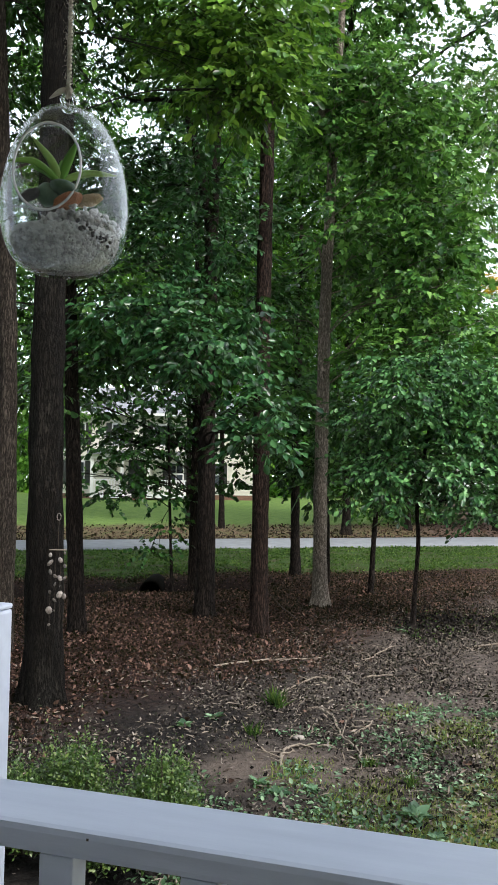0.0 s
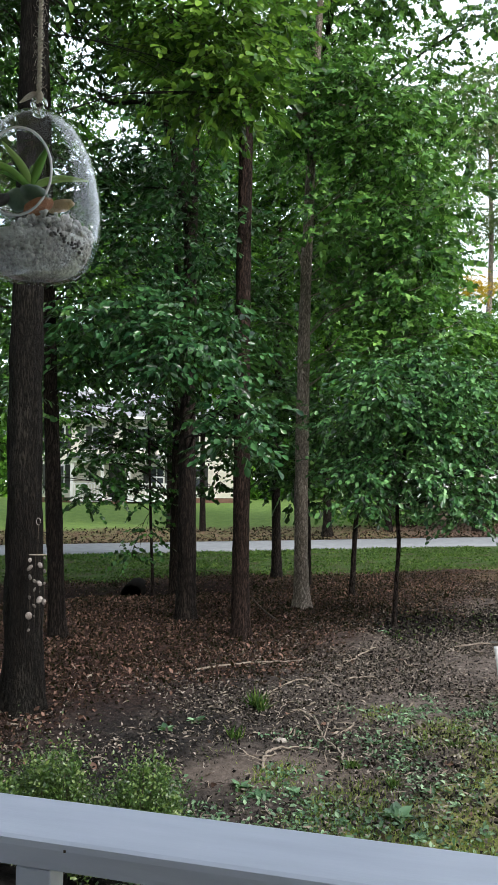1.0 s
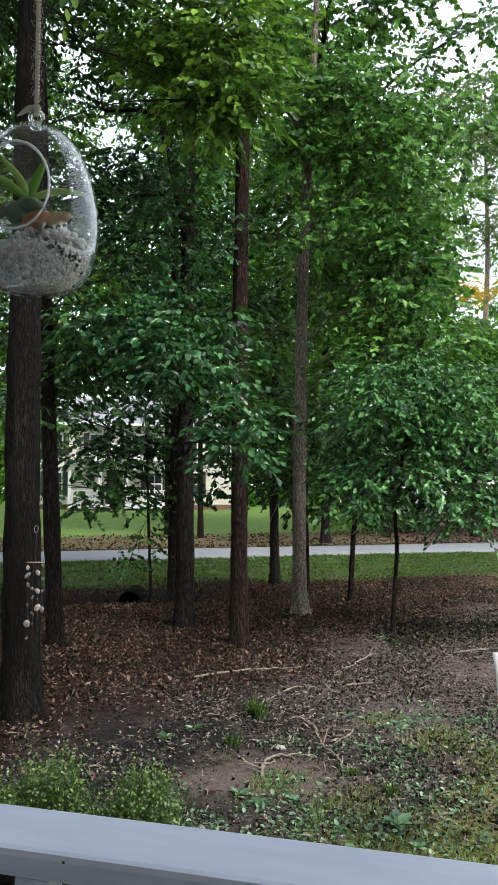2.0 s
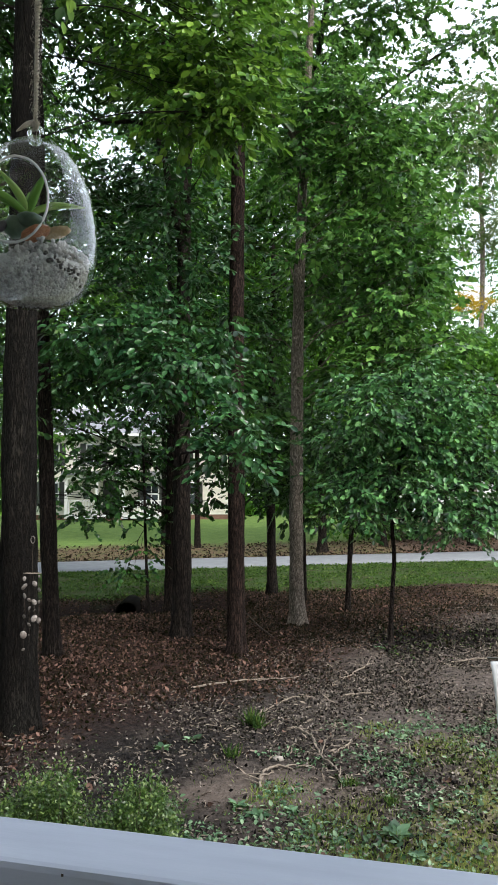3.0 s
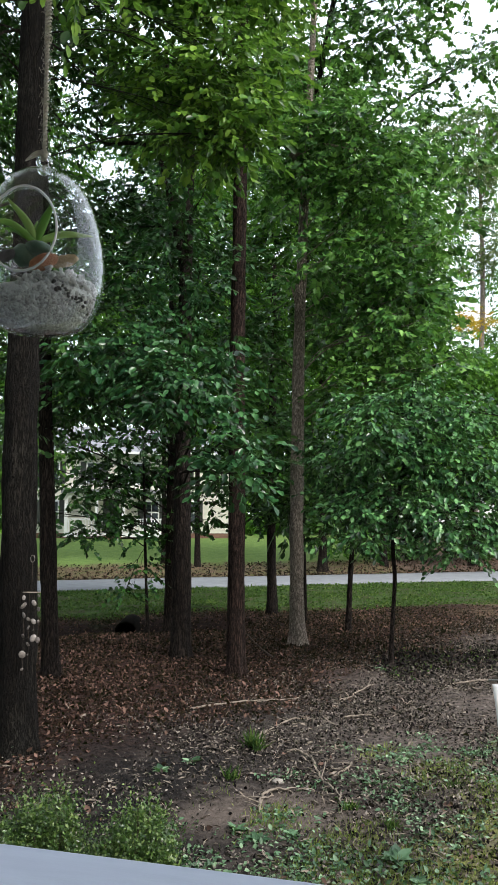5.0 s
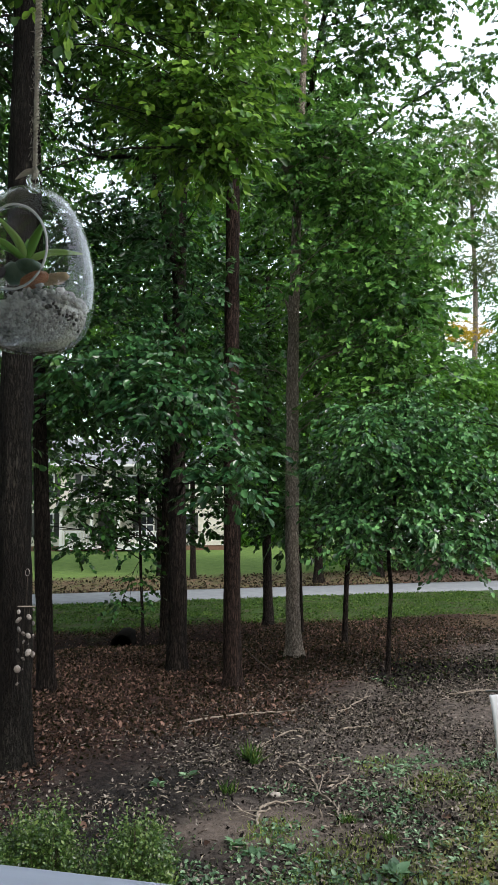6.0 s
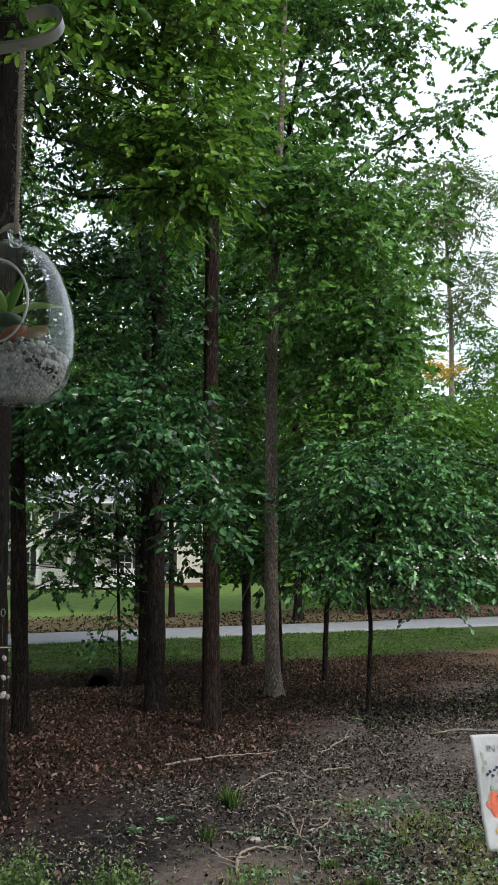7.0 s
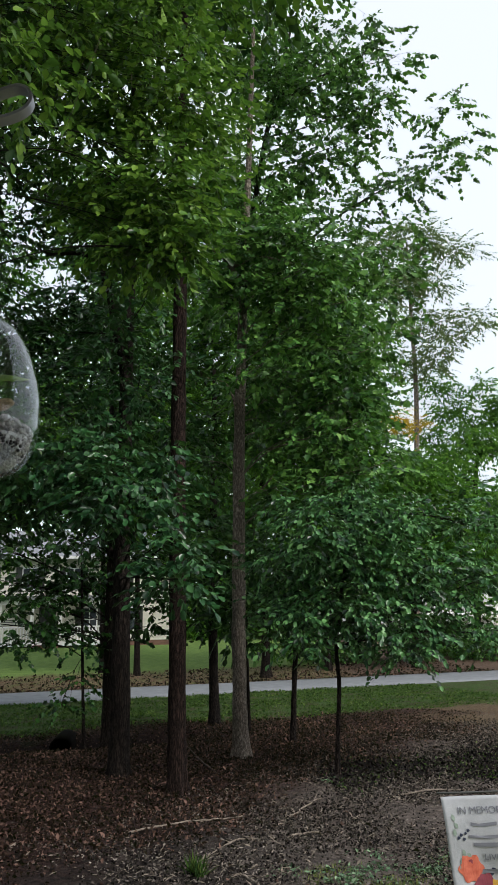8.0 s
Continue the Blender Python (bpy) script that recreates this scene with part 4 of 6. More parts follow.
# ---- trees across the street ----
tree("street_tree", "dark tree trunk on the far verge of the street",
     [(-2.73, 37.00, 0.08), (-2.74, 37.00, 2.37), (-2.82, 37.00, 8.78)], [0.16, 0.128, 0.08], BARK_DARK,
     [(-3.62, 36.00, 7.57, 1.4, 1.5, 0.8, 0.9), (-1.65, 36.00, 9.63, 1.5, 1.5, 0.9, 0.9), (-4.70, 36.00, 10.60, 1.5, 1.5, 0.9, 0.7)] + tall_crown(-2.8, 36.6, 7.0, 24, 3.2, 14, 51),
     FAR_LEAF, "chip", 0.24, 0.85, 51, group="street trees")
tree("street_tree", "dark tree trunk on the far verge of the street",
     [(-1.18, 36.00, 0.08), (-1.20, 36.00, 2.32), (-1.27, 36.00, 9.64)], [0.17, 0.136, 0.085], BARK_DARK,
     [(-0.59, 36.00, 6.36, 1.4, 1.5, 0.8, 0.9), (-0.14, 36.00, 9.66, 1.5, 1.5, 1, 0.9), (-2.21, 36.00, 12.68, 1.5, 1.5, 1, 0.8), (-3.03, 36.00, 15.50, 1.5, 1.5, 1, 0.7), (-1.29, 36.00, 17.86, 1.4, 1.4, 0.9, 0.7)] + tall_crown(-1.2, 36, 6.5, 25, 2.8, 14, 52),
     FAR_LEAF, "chip", 0.24, 0.85, 52, group="street trees")
tree("street_tree", "dark tree trunk on the far verge of the street",
     [(4.25, 35.50, 0.10), (4.25, 35.50, 2.31), (4.23, 35.50, 9.62)], [0.24, 0.192, 0.12], BARK_DARK,
     [(2.82, 35.00, 7.53, 1.5, 1.5, 0.9, 0.9), (4.79, 35.00, 6.09, 1.5, 1.5, 0.8, 0.9), (4.27, 35.00, 9.52, 1.6, 1.6, 0.9, 0.9), (2.77, 35.00, 11.73, 1.5, 1.5, 1, 0.9), (4.72, 35.00, 14.00, 1.6, 1.6, 1.1, 0.8), (1.74, 35.00, 15.96, 1.5, 1.5, 1, 0.7), (2.69, 35.00, 18.50, 1.4, 1.4, 0.9, 0.6), (3.73, 34.00, 3.36, 1.3, 1.3, 0.6, 0.8)] + tall_crown(4.2, 35.3, 5.0, 23, 3.0, 20, 53),
     FAR_LEAF, "chip", 0.24, 0.85, 53, group="street trees")
tree("street_tree", "dark tree trunk on the far verge of the street",
     [(7.41, 38.00, 0.26), (7.42, 38.00, 2.62), (7.43, 38.00, 9.12)], [0.17, 0.136, 0.085], BARK_DARK,
     [(7.11, 37.00, 7.89, 1.6, 1.6, 0.9, 0.9), (8.13, 37.00, 9.99, 1.4, 1.4, 0.9, 0.9), (6.31, 37.00, 12.06, 1.5, 1.5, 1, 0.8), (8.67, 37.00, 5.85, 1.6, 1.6, 0.9, 0.9), (7.14, 37.00, 3.76, 1.5, 1.5, 0.6, 0.8), (9.95, 37.00, 8.46, 1.2, 1.2, 0.9, 0.9), (10.21, 37.00, 5.35, 1.4, 1.4, 1, 0.9), (9.17, 37.00, 10.01, 1.2, 1.2, 1, 0.9), (10.21, 37.00, 8.98, 1.2, 1.2, 0.8, 0.8), (8.90, 37.00, 12.36, 1.2, 1.2, 0.9, 0.8), (9.94, 37.00, 14.22, 1, 1, 0.9, 0.5)] + tall_crown(7.4, 37.6, 4.5, 16, 3.0, 16, 54),
     FAR_LEAF, "chip", 0.24, 0.85, 54, group="street trees")
tree("street_tree", "dark tree trunk on the far verge of the street",
     [(11.86, 39.00, 0.27), (11.88, 39.00, 2.69), (11.93, 39.00, 8.27)], [0.2, 0.16, 0.1], BARK_DARK,
     [(12.08, 38.00, 6.52, 1.6, 1.6, 1, 0.9), (13.67, 38.00, 8.15, 1.5, 1.5, 0.9, 0.8), (14.19, 38.00, 4.97, 1.6, 1.6, 1, 0.9), (12.08, 38.00, 3.88, 1.6, 1.6, 0.8, 0.9), (15.51, 38.00, 6.84, 1.4, 1.4, 0.9, 0.8)] + tall_crown(11.9, 38.6, 3.5, 10.5, 3.0, 12, 55),
     FAR_LEAF, "chip", 0.24, 0.85, 55, group="street trees")
tree("street_tree", "dark tree trunk on the far verge of the street",
     [(-9.44, 36.00, -0.02), (-9.47, 36.00, 2.21), (-9.63, 36.00, 9.51)], [0.2, 0.16, 0.1], BARK_DARK,
     [(-9.61, 36.00, 5.97, 1.6, 1.6, 1, 0.9), (-8.17, 36.00, 8.52, 1.6, 1.6, 1, 0.9), (-10.46, 36.00, 9.49, 1.6, 1.6, 1, 0.8), (-7.24, 36.00, 11.58, 1.5, 1.5, 1, 0.7), (-8.81, 36.00, 4.47, 1.5, 1.5, 0.8, 0.9)] + tall_crown(-9.5, 36, 5, 22, 3.5, 10, 56),
     FAR_LEAF, "chip", 0.24, 0.85, 56, group="street trees")
tree("pine_tree", "tall thin pine with sparse pale needles against the sky",
     [(13.99, 45.99, -0.18), (14.54, 45.99, 8.71), (14.93, 45.99, 15.56), (14.92, 45.99, 20.61), (14.92, 45.99, 25.50)], [0.22, 0.2, 0.17, 0.13, 0.06], BARK_GREY,
     [(15.15, 44.99, 25.39, 1.6, 1.6, 0.9, 0.8), (14.04, 45.99, 22.82, 1.3, 1.4, 0.7, 0.5), (16.21, 44.99, 22.44, 1.4, 1.4, 0.6, 0.45), (17.04, 44.99, 19.18, 1.3, 1.3, 0.5, 0.5), (13.23, 44.99, 19.46, 1.2, 1.3, 0.6, 0.45), (15.90, 44.99, 17.73, 1.3, 1.3, 0.5, 0.5), (18.18, 44.99, 20.29, 0.8, 1, 0.4, 0.35), (15.35, 45.99, 20.62, 1.2, 1.2, 0.6, 0.4), (14.26, 45.99, 17.32, 1.2, 1.2, 0.5, 0.5), (17.83, 45.99, 25.21, 1, 1.1, 0.6, 0.3)],
     PINE_LEAF, "chip", 0.2, 1.7, 41, rough=0.02, infill=3)
# far foliage whose low sunlight is put into the leaf colour
tree("sunlit_maple", "small maple with low sunlight painted gold into its leaves",
     [(11.91, 43.99, 0.10), (12.19, 43.99, 5.32), (12.53, 43.99, 11.65)], [0.15, 0.12, 0.06], BARK_DARK,
     [(12.46, 41.99, 12.7, 0.6, 0.8, 0.55, 0.9), (12.0, 41.99, 13.2, 0.35, 0.6, 0.35, 0.7), (12.79, 41.99, 10.6, 0.5, 0.8, 0.5, 0.35), (15.1, 45.99, 13.9, 0.45, 0.7, 0.4, 0.7)],
     SUNLIT_GOLD, "chip", 0.11, 1.3, 42, limbs=False, infill=1)
tree("oak_tree", "round-crowned green oak far beyond the street",
     [(19.73, 51.99, -0.93), (20.30, 51.99, 5.82), (20.59, 51.99, 11.45), (21.12, 51.99, 14.16)], [0.25, 0.22, 0.18, 0.1], BARK_DARK,
     [(19.12, 51.99, 13.76, 1.6, 1.6, 1, 0.9), (21.58, 51.99, 14.95, 1.6, 1.6, 1.1, 0.9), (21.40, 51.99, 17.75, 1.2, 1.4, 0.7, 0.6), (18.89, 51.99, 16.12, 1, 1.3, 0.7, 0.7), (23.32, 51.99, 16.56, 1.5, 1.5, 1, 0.9), (21.59, 51.99, 10.30, 1.5, 1.5, 0.8, 0.6), (19.26, 52.99, 10.84, 1.5, 1.5, 0.9, 0.8), (21.64, 49.99, 7.10, 1.5, 1.5, 1.2, 0.9), (20.01, 49.99, 5.33, 1.2, 1.3, 0.7, 0.8), (18.52, 53.99, 18.71, 1, 1.2, 0.8, 0.6)],
     FAR_LEAF, "chip", 0.24, 1.5, 43, infill=3)

# ---- shrubs along the far side of the street ----
g = np.random.default_rng(78)
for k in range(28):
    x = g.uniform(4.5, 26) if k < 22 else g.uniform(-22, -13)
    y = 33.5 + 0.325 * x + g.uniform(2.5, 8)
    z = float(height(x, y))
    leaves, twigs = boughs([(0, 0, 0.7, g.uniform(0.8, 1.4), 0.9, g.uniform(0.6, 1.0), 0.9), (g.uniform(-1, 1), 0, 1.2, 0.8, 0.8, g.uniform(0.5, 1.0), 0.8)], "chip", 0.17, 0.6, g, droop=0.5, loose=1.2)
    sh = empty("shrub", x, y, z)
    tagged(sh, "dark green rounded shrub beyond the street", "shrub", "far shrubs")
    mesh_part("foliage", raw_mesh("foliage", *leaves), OAK_LEAF if k % 3 else FAR_LEAF, sh, smooth=False)
    tagged(mesh_part("fine_branching", raw_mesh("fine_branching", *twigs), TWIG, sh), kind="stuff")

# ---- woods behind the house ----

g = np.random.default_rng(77)
WOODS = []
for k in range(240):
    x = g.uniform(-42, 62)
    tall = 30 if x < 8 else 30 - (x - 8) * 1.5 if x < 19 else 12.5
    WOODS.append((x, g.uniform(64, 88), g.uniform(2.0, tall) + g.normal(0, 1), g.uniform(2.0, 3.2), 2.6, g.uniform(1.2, 2.2), g.uniform(0.5, 1.0)))
for k in range(190):
    WOODS.append((g.uniform(-42, 70), g.uniform(66, 80), g.uniform(0.8, 7.5), g.uniform(2.0, 3.4), 2.6, g.uniform(1.0, 1.8), 1.0))
for k in range(70):
    WOODS.append((g.uniform(14, 48), g.uniform(64, 78), g.uniform(2.5, 10.5), g.uniform(2.0, 3.0), 2.6, g.uniform(1.2, 1.8), 1.0))
# unseen foliage left of the yard, added to block light and glass reflections
for k in range(120):
    t = g.uniform(-12, 52)
    WOODS.append((-0.34 * max(t, 0) - g.uniform(9, 16), t, g.uniform(0.5, 15), g.uniform(1.6, 2.8), 2.4, g.uniform(1.2, 2.0), 0.8))
woods_leaves, woods_twigs = boughs(WOODS, "chip", 0.62, 0.5, g, droop=0.8, loose=1.2)
tagged(mesh_part("far_woods", raw_mesh("far_woods", *woods_leaves), FAR_LEAF, smooth=False), "sunlit green woods rising behind the houses, with unseen foliage added at the left", "woods", kind="stuff")

# ---- porch ----
PORCH_Z = 0.88
porch = boxed("floor", (-3.2, -2.2, -0.05, 3.2, 1.12, PORCH_Z), PORCH_FLOOR, None)
tagged(porch, "grey painted porch floor boards", "floor", kind="structure")
porch.matrix_world = pose(0.0, 0.10, 0, 0, 0, -17.5) 
# unseen wall made tall and wide to cut skylight over the yard
wall = boxed("wall_south", (-8.0, -2.45, 0.0, 8.0, -2.2, 6.6), PORCH_WALL, None)
tagged(wall, "plain pale house wall behind the porch, unseen, sized to block skylight", "wall", kind="structure")
wall.matrix_world = pose(0.0, 0.10, 0, 0, 0, -17.5)

# out of view; its front edge is set to keep skylight off the rail
roof = boxed("ceiling", (-3.4, -2.35, 3.30, 3.4, 0.70, 3.42), PORCH_WALL, None)
tagged(roof, "plain pale porch ceiling, unseen, added to shade the rail", "ceiling", kind="structure")
roof.matrix_world = pose(0.0, 0.10, 0, 0, 0, -17.5)

RAIL_A, RAIL_YAW = Vector((-0.354, 1.203, 1.819)), -17.4
rail = empty("porch_railing", RAIL_A.x, RAIL_A.y, PORCH_Z, RAIL_YAW)
tagged(rail, "white painted wooden porch railing with square balusters", "railing")
top = RAIL_A.z - PORCH_Z
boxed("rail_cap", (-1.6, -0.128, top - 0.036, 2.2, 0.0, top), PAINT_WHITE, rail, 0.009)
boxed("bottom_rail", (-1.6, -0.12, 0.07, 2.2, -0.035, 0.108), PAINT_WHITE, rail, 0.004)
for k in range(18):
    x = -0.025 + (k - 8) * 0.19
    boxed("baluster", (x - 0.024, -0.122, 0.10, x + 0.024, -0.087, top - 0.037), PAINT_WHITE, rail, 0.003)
for x, w in ((0.002, 0.004), (0.21, 0.003)):
    boxed("paint_chip", (x, -0.1284, top - 0.010, x + w, -0.1276, top - 0.007), TWIG, rail, 0, "bare dark spot in the paint")
newel = empty("newel_post", -0.472, 1.43, 0.0, RAIL_YAW)
tagged(newel, "square white painted post beside the porch rail", "post")
boxed("post", (-0.045, -0.045, -0.05, 0.045, 0.045, 2.02), PAINT_WHITE, newel, 0.006)
boxed("post_top", (-0.0455, -0.0455, 2.02, 0.0455, 0.0455, 2.03), PAINT_WHITE, newel, 0.005)

# ---- hanging terrarium ----
TC = Vector((-0.1685, 0.7200, 2.5092))
terr = empty("hanging_terrarium", TC.x, TC.y, TC.z, 12.7)
tagged(terr, "clear glass egg terrarium with white pebbles and an air plant", "terrarium")
HALF_W, LOW, HIGH = 0.0568, 0.0765, 0.0745


def egg(inset, rings=56):
    """The egg's outline from top to bottom: narrow shoulders, widest low down, a flattish base."""
    rows = []
    for i in range(rings + 1):
        f = 0.5 - 0.5 * math.cos(math.pi * i / rings)
        w = max(0.0, math.sin(math.pi * f ** 1.40)) ** 0.24 if 0 < i < rings else 0.0
        rows.append((max(0.0, HALF_W * w - (inset if 0 < i < rings else 0)), HIGH - (HIGH + LOW) * f - inset * math.cos(math.pi * i / rings)))
    return rows


HOLE_DIR = Vector((-0.15, -0.98, 0.10)).normalized()
HOLE_C = Vector((-0.016, -0.042, 0.004))


def egg_skin(inset, flip):
    rows, segs = egg(inset), 72
    verts, faces = [], []
    for r, z in rows:
        for k in range(segs):
            a = 2 * math.pi * k / segs
            verts.append(Vector((r * math.cos(a), r * math.sin(a) * 0.92, z)))
    for i in range(len(rows) - 1):
        for k in range(segs):
            q = (i * segs + k, i * segs + (k + 1) % segs, (i + 1) * segs + (k + 1) % segs, (i + 1) * segs + k)
            faces.append(q[::-1] if not flip else q)
    return verts, faces


def hole_radius(p):
    d = p - HOLE_C
    along = d.dot(HOLE_DIR)
    off = d - HOLE_DIR * along
    return (math.hypot(off.x * 1.12, off.y * 1.12, off.z * 0.86), along)


bm = bmesh.new()
for inset, flip in ((0.0, False), (0.0010, True)):
    verts, faces = egg_skin(inset, flip)
    made = {}
    keep = []
    for f in faces:
        if all(not (hole_radius(verts[i])[0] < 0.0305 and hole_radius(verts[i])[1] > -0.02) for i in f):
            keep.append(f)
    for f in keep:
        for i in f:
            if i not in made:
                made[i] = bm.verts.new(verts[i])
        try:
            bm.faces.new([made[i] for i in f])
        except ValueError:
            pass
bmesh.ops.remove_doubles(bm, verts=bm.verts, dist=0.00005)
edges = [e for e in bm.edges if e.is_boundary]
# pull the cut edges onto the rim's ellipse, then close the wall's thickness
for v in {v for e in edges for v in e.verts}:
    d = v.co - HOLE_C
    along = d.dot(HOLE_DIR)
    off = d - HOLE_DIR * along
    r = math.hypot(off.x * 1.12, off.y * 1.12, off.z * 0.86)
    v.co = HOLE_C + HOLE_DIR * along + off * (0.0325 / r)
bmesh.ops.bridge_loops(bm, edges=edges)
bmesh.ops.recalc_face_normals(bm, faces=bm.faces)
globe = part("glass_globe", bm, SHELL_GLASS, terr, "clear glass egg with a round opening")
globe.visible_shadow = False

rim_line = []
for k in range(49):
    a = 2 * math.pi * k / 48
    side = HOLE_DIR.cross(Vector((0, 0, 1))).normalized()
    upw = side.cross(HOLE_DIR)
    base = HOLE_C + side * (0.0325 / 1.12 * math.cos(a)) + upw * (0.0325 / 0.86 * math.sin(a))
    # out along the opening's axis until the egg's skin
    best = min((abs((((base + HOLE_DIR * t).x / HALF_W) ** 2 + ((base + HOLE_DIR * t).y / (HALF_W * 0.92)) ** 2 + ((base + HOLE_DIR * t).z / 0.084) ** 2) ** 0.5 - 1.0), t) for t in [i * 0.001 for i in range(-20, 40)])
    rim_line.append(base + HOLE_DIR * best[1])
mesh_part("opening_rim", raw_mesh("opening_rim", *tube([tuple(p) for p in rim_line], [0.0011] * 49, 10)), RIM, terr, "thick rounded glass lip, its gleam painted in white")

bm = bmesh.new()
bmesh.ops.create_uvsphere(bm, u_segments=20, v_segments=10, radius=0.0065, matrix=Matrix.Translation((0, 0, HIGH + 0.001)) @ Matrix.Diagonal((1.0, 1.0, 0.6, 1)))
part("glass_neck", bm, GLASS, terr)
ring = [(0.0055 * math.cos(a), 0.0, HIGH + 0.0095 + 0.0055 * math.sin(a)) for a in [i * 2 * math.pi / 24 for i in range(25)]]
mesh_part("hanging_loop", raw_mesh("hanging_loop", *tube(ring, [0.0022] * 25, 10)), GLASS, terr, "small clear glass loop")


g = np.random.default_rng(5)
sphere = bmesh.new()
bmesh.ops.create_icosphere(sphere, subdivisions=0, radius=1.0)
sv = np.array([v.co[:] for v in sphere.verts])
sf = np.array([[v.index for v in f.verts] for f in sphere.faces])
sphere.free()


def heap(n, r0, r1, z0, z1):
    pieces = []
    rows = egg(0.0028)
    zs, rs = np.array([q[1] for q in rows])[::-1], np.array([q[0] for q in rows])[::-1]
    while len(pieces) < n:
        z = g.uniform(z0, z1)
        r = g.uniform(r0, r1) * (0.55 + 0.45 * (z - z0) / (z1 - z0))
        lim = np.interp(z - r * 0.4, zs, rs) - r * 1.05
        a, q = g.uniform(0, 2 * math.pi), math.sqrt(g.uniform(0.1 if z > z1 - 0.02 else 0.7, 1))
        x, y = lim * q * math.cos(a), lim * 0.92 * q * math.sin(a)
        if z > z1 - 0.010 + 0.010 * math.sin(60 * x + 1) * 0.6 + 0.12 * x:
            continue
        turn = np.array(Euler(g.uniform(0, 6, 3)).to_matrix())
        v = (sv * (1 + g.normal(0, 0.2, (len(sv), 1)))) * (r * g.uniform(0.65, 1.3, 3))
        pieces.append((v @ turn.T + (x, y, max(z, -LOW + r * 1.2 + 0.003)), sf))
    return joined(pieces)


# packed fine grit fills the base, with loose pebbles over it
rows, segs = [q for q in egg(0.0065) if q[1] < -0.040], 56
gv = []
for i, (r, z) in enumerate([(0.0, rows[0][1] + 0.004), (rows[0][0] * 0.6, rows[0][1] + 0.003)] + rows):
    for k in range(segs):
        a = 2 * math.pi * k / segs
        q = r * (1 - 0.02 * noise.noise((40 * math.cos(a), 40 * math.sin(a), 300 * z)) ** 2)
        gv.append((q * math.cos(a), 0.92 * q * math.sin(a), z))
gf = [(i * segs + k, (i + 1) * segs + k, (i + 1) * segs + (k + 1) % segs, i * segs + (k + 1) % segs) for i in range(len(rows) + 1) for k in range(segs)]
mesh_part("grit", raw_mesh("grit", gv, gf), PEBBLE, terr, "packed pale quartz grit")
stones = raw_mesh("pebbles", *heap(4600, 0.0014, 0.0034, -0.0735, -0.025))
tagged(mesh_part("pebbles", stones, PEBBLE, terr, "crushed white quartz pebbles", smooth=False), kind="stuff")
tagged(mesh_part("dark_pebbles", raw_mesh("dark_pebbles", *heap(26, 0.0018, 0.0032, -0.060, -0.030)), PEBBLE_DARK, terr, "a few black stones", smooth=False), kind="stuff")


# a seam of black chips along the front of the pebbles
pieces = []
for k in range(24):
    f = k / 23
    x, z = 0.010 + 0.028 * f + g.normal(0, 0.001), -0.043 - 0.012 * f + g.normal(0, 0.0018)
    y = -0.92 * math.sqrt(max(0.0, 0.0535 ** 2 - x * x)) + 0.0012
    turn = np.array(Euler(g.uniform(0, 6, 3)).to_matrix())
    pieces.append(((sv * g.uniform(0.0009, 0.0024, 3)) @ turn.T + (x, y, z), sf))
tagged(mesh_part("black_seam", raw_mesh("black_seam", *joined(pieces)), PEBBLE_DARK, terr, "seam of black chips", smooth=False), kind="stuff")


def strap_leaf(points, wide, name, mat, parent, label=""):
    line = smooth_line(points, 6)
    tan = np.gradient(line, axis=0)
    bm = bmesh.new()
    rows = []
    for i, (p, t) in enumerate(zip(line, tan)):
        f = i / (len(line) - 1)
        w = wide * (0.55 + 0.9 * f - 1.35 * f * f) if f < 0.98 else 0.0004
        s = np.cross(t, (0.25, 1, 0.15))
        s /= np.linalg.norm(s)
        n = np.cross(s, t)
        n /= np.linalg.norm(n)
        rows.append([bm.verts.new(p + s * w * k + n * w * h) for k, h in ((-1, 0.25), (-0.5, -0.05), (0, -0.18), (0.5, -0.05), (1, 0.25), (0.5, 0.12), (0, 0.0), (-0.5, 0.12))])
    for a, b in zip(rows, rows[1:]):
        for k in range(8):
            bm.faces.new((a[k], a[(k + 1) % 8], b[(k + 1) % 8], b[k]))
    return part(name, bm, mat, parent, label)


C0 = np.array((-0.006, -0.016, 0.002))
for pts, w in (([C0, C0 + (-0.006, -0.002, 0.014), C0 + (-0.020, -0.004, 0.030)], 0.0050), ([C0, C0 + (0.006, -0.002, 0.016), C0 + (0.013, -0.004, 0.031)], 0.0058),
               ([C0, C0 + (-0.018, -0.006, 0.011), C0 + (-0.036, -0.010, 0.008)], 0.0042), ([C0, C0 + (0.020, 0.0, 0.008), C0 + (0.042, 0.002, 0.009)], 0.0045),
               ([C0, C0 + (0.000, 0.012, 0.014), C0 + (0.001, 0.020, 0.024)], 0.0040), ([C0, C0 + (-0.010, 0.010, 0.010), C0 + (-0.022, 0.018, 0.016)], 0.0040), ([C0, C0 + (0.014, 0.012, 0.010), C0 + (0.028, 0.018, 0.014)], 0.0040)):
    strap_leaf([C0 + (np.array(q) - C0) * 1.2 for q in pts], w * 1.1, "plant_leaf", AIRPLANT, terr)


def lump(name, c, r, turn, mat, label, seed, rough=0.12):
    bm = bmesh.new()
    bmesh.ops.create_icosphere(bm, subdivisions=3, radius=1.0)
    for v in bm.verts:
        n = noise.noise(v.co * 2.2 + Vector((seed, 0, 0)))
        v.co *= 1 + rough * 2 * n
    bm.transform(pose(*c, *turn) @ Matrix.Diagonal((*r, 1)))
    return part(name, bm, mat, terr, label)


